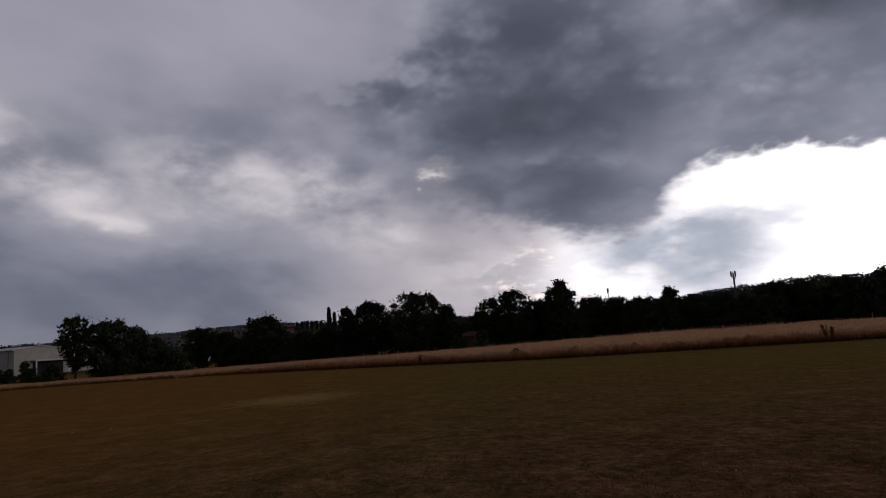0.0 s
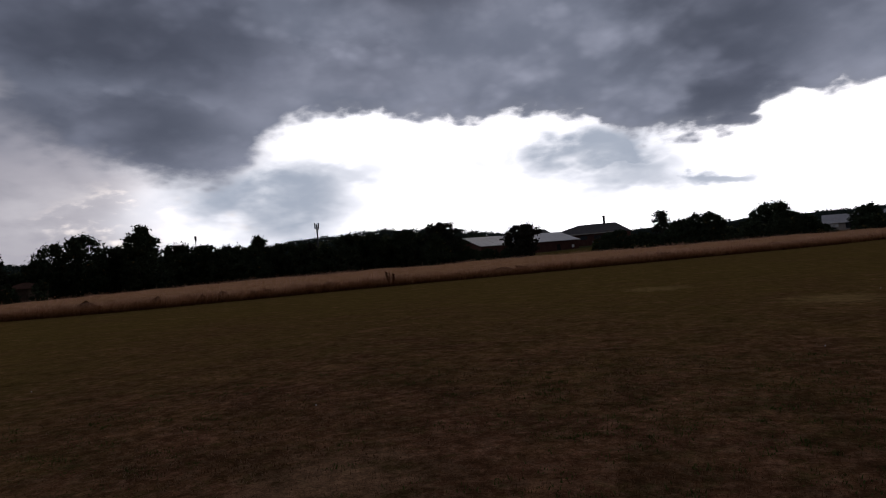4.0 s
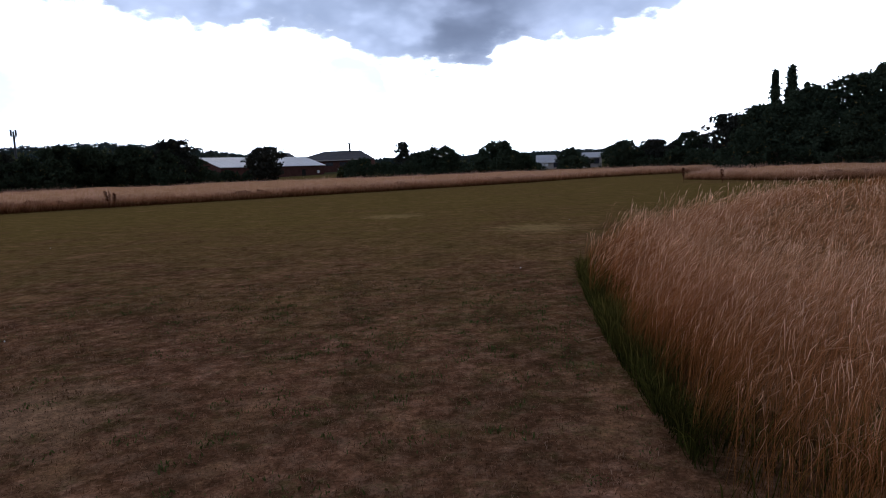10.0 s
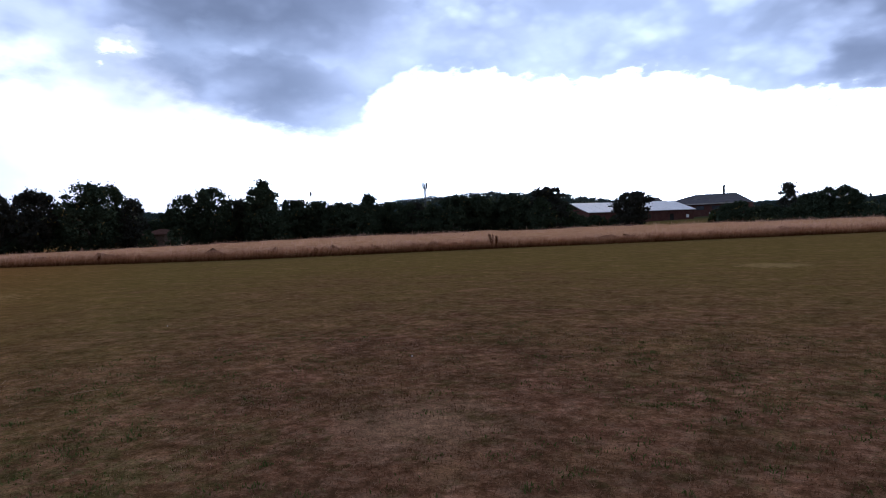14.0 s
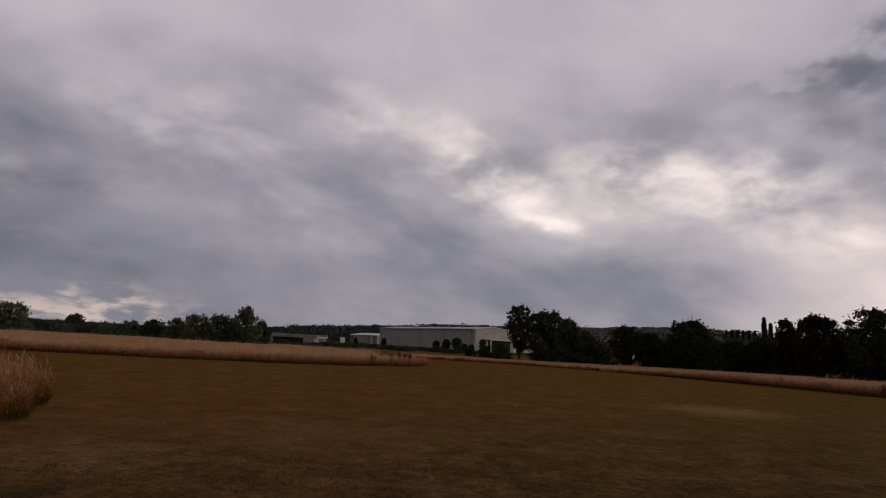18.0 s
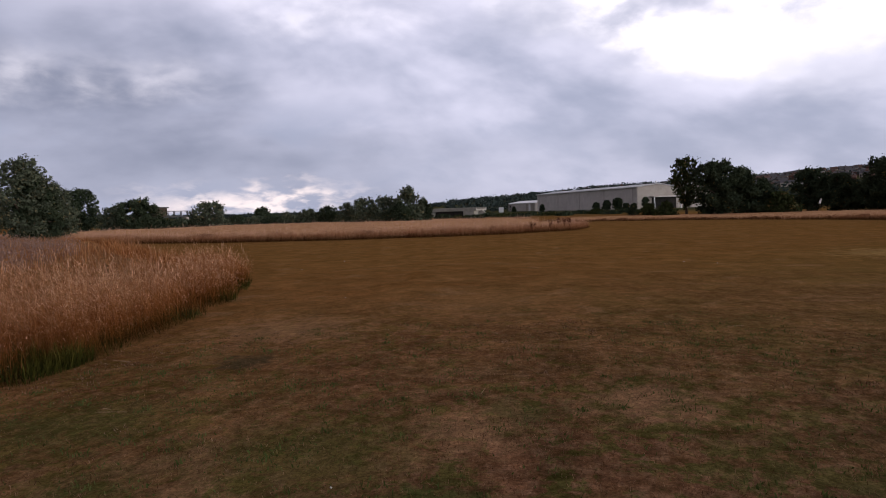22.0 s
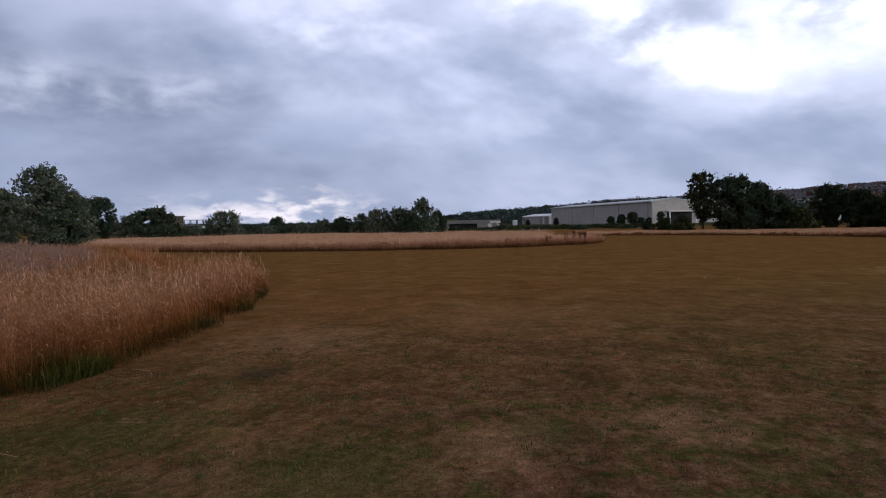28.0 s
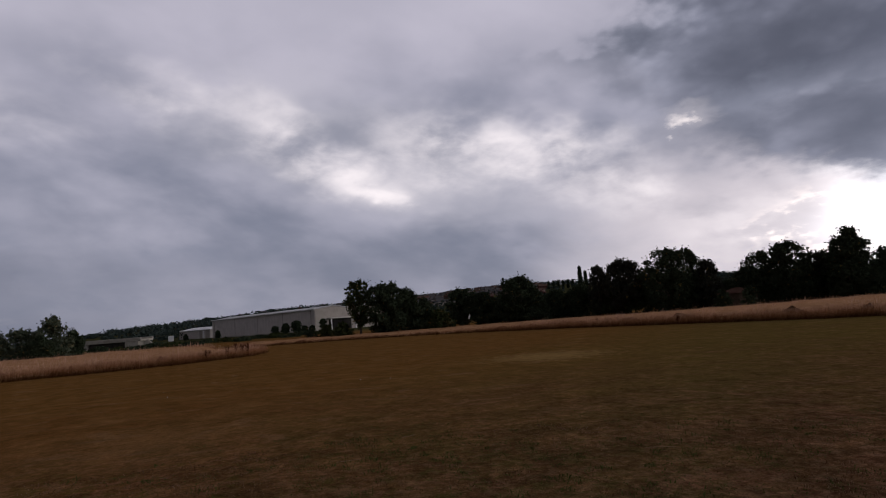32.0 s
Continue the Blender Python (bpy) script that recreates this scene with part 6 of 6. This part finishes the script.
def mast():
    x, y = at(27.85, 600)
    z = gz(x, y)
    top = 1.65 + 600 * math.tan(radians(3.75))
    h = top - z
    e = thing("phone_mast", x, y, z, 30, "tall grey phone mast with antenna panels on a hill", "mast")
    tube("pole", [(0, 0, 0), (0, 0, h * 0.97)], [0.9, 0.7], MAT_DARKSTEEL, e, 8)
    for dx in (-1.6, 1.6):
        part("arm", boxed(dx / 2, 0, h - 3.2, 1.3, 0.2, 0.2), MAT_STEEL, e)
        part("arm", boxed(dx / 2, 0, h - 0.9, 1.3, 0.2, 0.2), MAT_STEEL, e)
        part("antenna_panel", boxed(dx, 0, h - 1.9, 1.3, 0.6, 5.4, 0.06), MAT_DARKSTEEL, e)
    part("antenna_panel", boxed(0, -1.0, h - 1.8, 0.55, 0.4, 4.2, 0.06), MAT_DARKSTEEL, e)
    part("dish", boxed(0.9, -0.2, h - 5.6, 1.2, 0.4, 1.2, 0.2), MAT_STEEL, e)
    part("platform", boxed(0, 0, h - 4.6, 2.2, 2.2, 0.25), MAT_STEEL, e)
    x, y = at(38.0, 150)
    h2 = 1.65 + 150 * math.tan(radians(3.05))
    e2 = thing("aerial_pole", x, y, gz(x, y), 0, "thin pole with a small aerial above trees", "pole")
    tube("pole", [(0, 0, 0), (0, 0, h2 - 1.0)], [0.16, 0.1], MAT_DARKSTEEL, e2)
    part("aerial_head", boxed(0, 0, h2 - 0.5, 0.4, 0.4, 1.1, 0.08), MAT_DARKSTEEL, e2)


mast()


def white_marker():
    """Small pale bent sheet on a stake between the trees."""
    x, y = at(72.9, 88)
    e = thing("white_marker", x, y, gz(x, y), 70, "small bent white sheet on a stake between trees", "marker")
    tube("stake", [(0, 0, 0), (0.02, 0, 1.5)], [0.03, 0.025], MAT_OLDWOOD, e, 6)
    part("sheet", prism([(-0.12, 1.2), (0.08, 1.15), (0.22, 1.6), (0.14, 1.85), (0.04, 1.6), (-0.07, 1.5)], 0.05), MAT_WHITE, e)


white_marker()


def footbridge():
    """Steel footbridge with a small cabin, far across the grass."""
    p0, p1 = at(125.6, 128), at(127.6, 124)
    t, ln = frame_of(p0, p1)
    e = thing("footbridge", p0[0], p0[1], 0, t, "dark steel footbridge with a cabin at its end", "bridge")
    part("deck", boxed(ln / 2 - 1, 0, 2.3, ln + 4, 1.4, 0.25), MAT_DARKSTEEL, e)
    for y in (-0.7, 0.7):
        part("handrail", boxed(ln / 2 - 1, y, 3.3, ln + 4, 0.1, 0.1), MAT_DARKSTEEL, e)
        for i in range(7):
            part("baluster", boxed(-2.6 + i * (ln + 3.2) / 6, y, 2.8, 0.1, 0.1, 1.0), MAT_DARKSTEEL, e)
    part("brace", boxed(0, 0, 2.8, 3.0, 0.08, 0.1, 0, pose(0.6, 0.7, 0.2, 0, -18, 0)), MAT_STEEL, e)
    part("pier", boxed(0.2, 0, 1.1, 0.6, 1.2, 2.3), MAT_CONCRETE, e)
    part("pier", boxed(ln, 0, 1.1, 0.8, 1.2, 2.3), MAT_CONCRETE, e)
    part("cabin", boxed(ln + 0.4, 0, 3.1, 2.4, 2.0, 1.5, 0.04), MAT_OLDWOOD, e)
    part("roof", boxed(ln + 0.4, 0, 3.95, 2.8, 2.4, 0.2), MAT_SLATE, e)


footbridge()


def rail_bank():
    """Bare brown cutting with a dark parapet high on the wooded bank."""
    n = 12
    p0, p1 = at(140.6, 158), at(150.2, 150)
    z0, z1 = 1.65 + 158 * math.tan(radians(3.55)), 1.65 + 150 * math.tan(radians(5.0))
    t, ln = frame_of(p0, p1)
    e = thing("railway_viaduct", p0[0], p0[1], 0, t, "railway bank with brown slope and dark parapet", "viaduct")
    tilt = math.degrees(math.atan2(z1 - z0, ln))
    part("slope", prism([(0, z0 - 3.5), (ln, z1 - 3.5), (ln, z1 - 0.7), (0, z0 - 0.7)], 1.2), MAT_EARTH, e)
    part("base", prism([(0, 0.5), (ln, 0.5), (ln, z1 - 3.5), (0, z0 - 3.5)], 1.6), MAT_TURF, e)
    part("parapet", boxed(ln / 2, 0, 0, ln, 1.4, 0.75, 0, pose(0, 0, (z0 + z1) / 2 - 0.35, 0, 0, 0) @ pose(ln / 2, 0, 0, 0, -tilt, 0) @ pose(-ln / 2, 0, 0)), MAT_DARKSTEEL, e)
    for i in range(n):
        s = (i + 0.5) / n
        part("post", boxed(s * ln, 0.75, z0 + (z1 - z0) * s - 0.2, 0.3, 0.2, 1.3), MAT_DARKSTEEL, e)


rail_bank()

# ---- near things ----
def red_drum():
    x, y = at(154.2, 18.5)
    e = thing("oil_drum", x, y, -0.1, 0, "upright red steel drum standing in dry grass", "drum")
    prof = [(0.0, 0.275), (0.03, 0.29), (0.25, 0.285), (0.27, 0.30), (0.29, 0.285), (0.5, 0.285), (0.52, 0.30), (0.54, 0.285), (0.70, 0.285), (0.735, 0.29), (0.75, 0.27)]
    tube("shell", [(0, 0, z) for z, _ in prof], [r * 0.74 for _, r in prof], MAT_RED, e, 28)
    bm = bmesh.new()
    bmesh.ops.create_cone(bm, cap_ends=True, segments=28, radius1=0.2, radius2=0.2, depth=0.03, matrix=Matrix.Translation((0, 0, 0.725)))
    part("lid", bm, MAT_RED, e)
    lid = bpy.data.objects["lid"]
    tube("bung", [(0.1, 0.05, 0.735), (0.1, 0.05, 0.747)], [0.03, 0.028], MAT_STEEL, lid, 10)
    part("white_marking", boxed(0.04, 0.212, 0.50, 0.13, 0.012, 0.03), MAT_PAPER, e)
    part("white_marking", boxed(0.05, 0.212, 0.43, 0.09, 0.012, 0.025), MAT_PAPER, e)
    b = thing("table_board", x, y, 0.65, 63 + 92, "weathered pale board lying across a red drum", "board")
    for i in range(3):
        part("plank", boxed(0, -0.19 + 0.19 * i, 0.022, 1.3, 0.183, 0.04, 0.006), MAT_BOARD, b)


red_drum()


def pallet_screen():
    x, y = at(154.0, 22.5)
    e = thing("pallet", x, y, 0, 150, "dark old wooden pallet standing in weeds", "pallet")
    for i in range(6):
        part("slat", boxed(-0.75 + 0.3 * i, 0, 0.38, 0.1, 0.03, 0.75, 0.008), MAT_OLDWOOD, e)
    for z in (0.2, 0.62):
        part("rail", boxed(0, 0.045, z, 1.8, 0.05, 0.1, 0.008), MAT_OLDWOOD, e)
    x, y = at(158.8, 24)
    copy_thing(e, pose(x, y, 0, 0, 0, 165))


pallet_screen()


def drift_post():
    x, y = at(147.6, 24)
    e = thing("driftwood_post", x, y, 0, 0, "bleached wooden post leaning out of weeds", "post")
    tube("stake", [(0.0, 0.0, -0.1), (0.03, 0.02, 0.4), (0.10, 0.07, 0.8), (0.22, 0.12, 1.14)], [0.085, 0.08, 0.075, 0.055], MAT_DRIFT, e, 9)
    x, y = at(148.4, 23.6)
    e2 = thing("pale_sack", x, y, 0, 0, "small black and white sack among weeds", "sack")
    bm = bmesh.new()
    bmesh.ops.create_icosphere(bm, subdivisions=3, radius=0.16, matrix=Matrix.Translation((0, 0, 0.72)) @ Matrix.Diagonal((1.2, 0.8, 0.6, 1)))
    for v in bm.verts:
        v.co += Vector((1, 1, 1)) * 0.05 * noise.noise(v.co * 7)
    part("sack", bm, MAT_SHADE, e2, "", True)
    part("stand", boxed(0, 0, 0.33, 0.25, 0.2, 0.66), MAT_OLDWOOD, e2)
    x, y = at(145.6, 21.5)
    e3 = thing("white_sack", x, y, 0, 0, "crumpled white plastic sack in tall grass", "sack")
    bm = bmesh.new()
    bmesh.ops.create_icosphere(bm, subdivisions=3, radius=0.2, matrix=Matrix.Translation((0, 0, 0.24)) @ Matrix.Diagonal((1.3, 0.8, 1.45, 1)))
    for v in bm.verts:
        v.co += v.normal * 0.10 * noise.noise(v.co * 5) if v.normal.length else Vector()
        v.co.z = max(v.co.z, 0)
    part("bag", bm, MAT_BAG, e3, "", True)


drift_post()


def litter(x, y, s, turn, label):
    e = thing("paper_scrap", x, y, 0.012, turn, label, "litter", "scraps of litter")
    bm = bmesh.new()
    rows = [[bm.verts.new((s * (-0.5 + i / 4), s * 0.7 * (-0.5 + j / 3), s * 0.35 * abs(math.sin(i * 1.3 + j * 0.8)))) for j in range(4)] for i in range(5)]
    for i in range(4):
        for j in range(3):
            bm.faces.new((rows[i][j], rows[i + 1][j], rows[i + 1][j + 1], rows[i][j + 1]))
    bmesh.ops.solidify(bm, geom=bm.faces, thickness=0.003)
    part("sheet", bm, MAT_PAPER, e)
    part("printed_side", boxed(s * 0.05, -s * 0.36, s * 0.1, s * 0.7, 0.008, s * 0.2), MAT_BLUE, e)
    return e


litter(-1.8, -3.3, 0.06, 20, "crumpled white and blue paper scrap on turf")


def dock(x, y, h, seed, label="dead dark-brown dock spike in dry grass"):
    rng = np.random.default_rng(seed)
    e = thing("dock_plant", x, y, 0, 0, label, "plant", "dead dock plants")
    for k in range(int(rng.integers(2, 4))):
        lx, ly = rng.normal(0, 0.12, 2)
        tube("stem", [(0, 0, 0), (lx * 0.4, ly * 0.4, h * 0.5), (lx, ly, h)], [0.012, 0.01, 0.006], MAT_DOCK, e, 5)
        m = 70
        f = rng.uniform(0.45, 1.0, m)
        P = np.stack([lx * f, ly * f, h * f], -1) + rng.normal(0, 0.045, (m, 3)) * np.array([1, 1, 0.6])
        u = rng.normal(size=(m, 3))
        u /= np.linalg.norm(u, axis=1, keepdims=True)
        v = np.cross(u, rng.normal(size=(m, 3)))
        v /= np.linalg.norm(v, axis=1, keepdims=True)
        V = np.stack([P - u * 0.035, P + v * 0.025, P + u * 0.035, P - v * 0.025], 1).reshape(-1, 3)
        tagged(solid("seed_head", raw_mesh("seed_head", V, np.arange(4 * m).reshape(-1, 4)), MAT_DOCK, e), kind="stuff")


for i, (a, r, h) in enumerate(((22.0, 40.0, 0.95), (21.6, 40.2, 0.8), (92.2, 46.6, 0.9), (92.7, 46.8, 0.85), (93.3, 46.8, 0.95), (93.9, 45.8, 0.85), (95.6, 44.2, 0.7),
                               (3.0, 47.3, 0.6), (-2.0, 49.3, 0.6), (55, 45.2, 0.6), (-26.5, 46.5, 1.0), (-29.5, 44.5, 0.9))):
    x, y = at(a, r)
    dock(x, y, h, 400 + i)
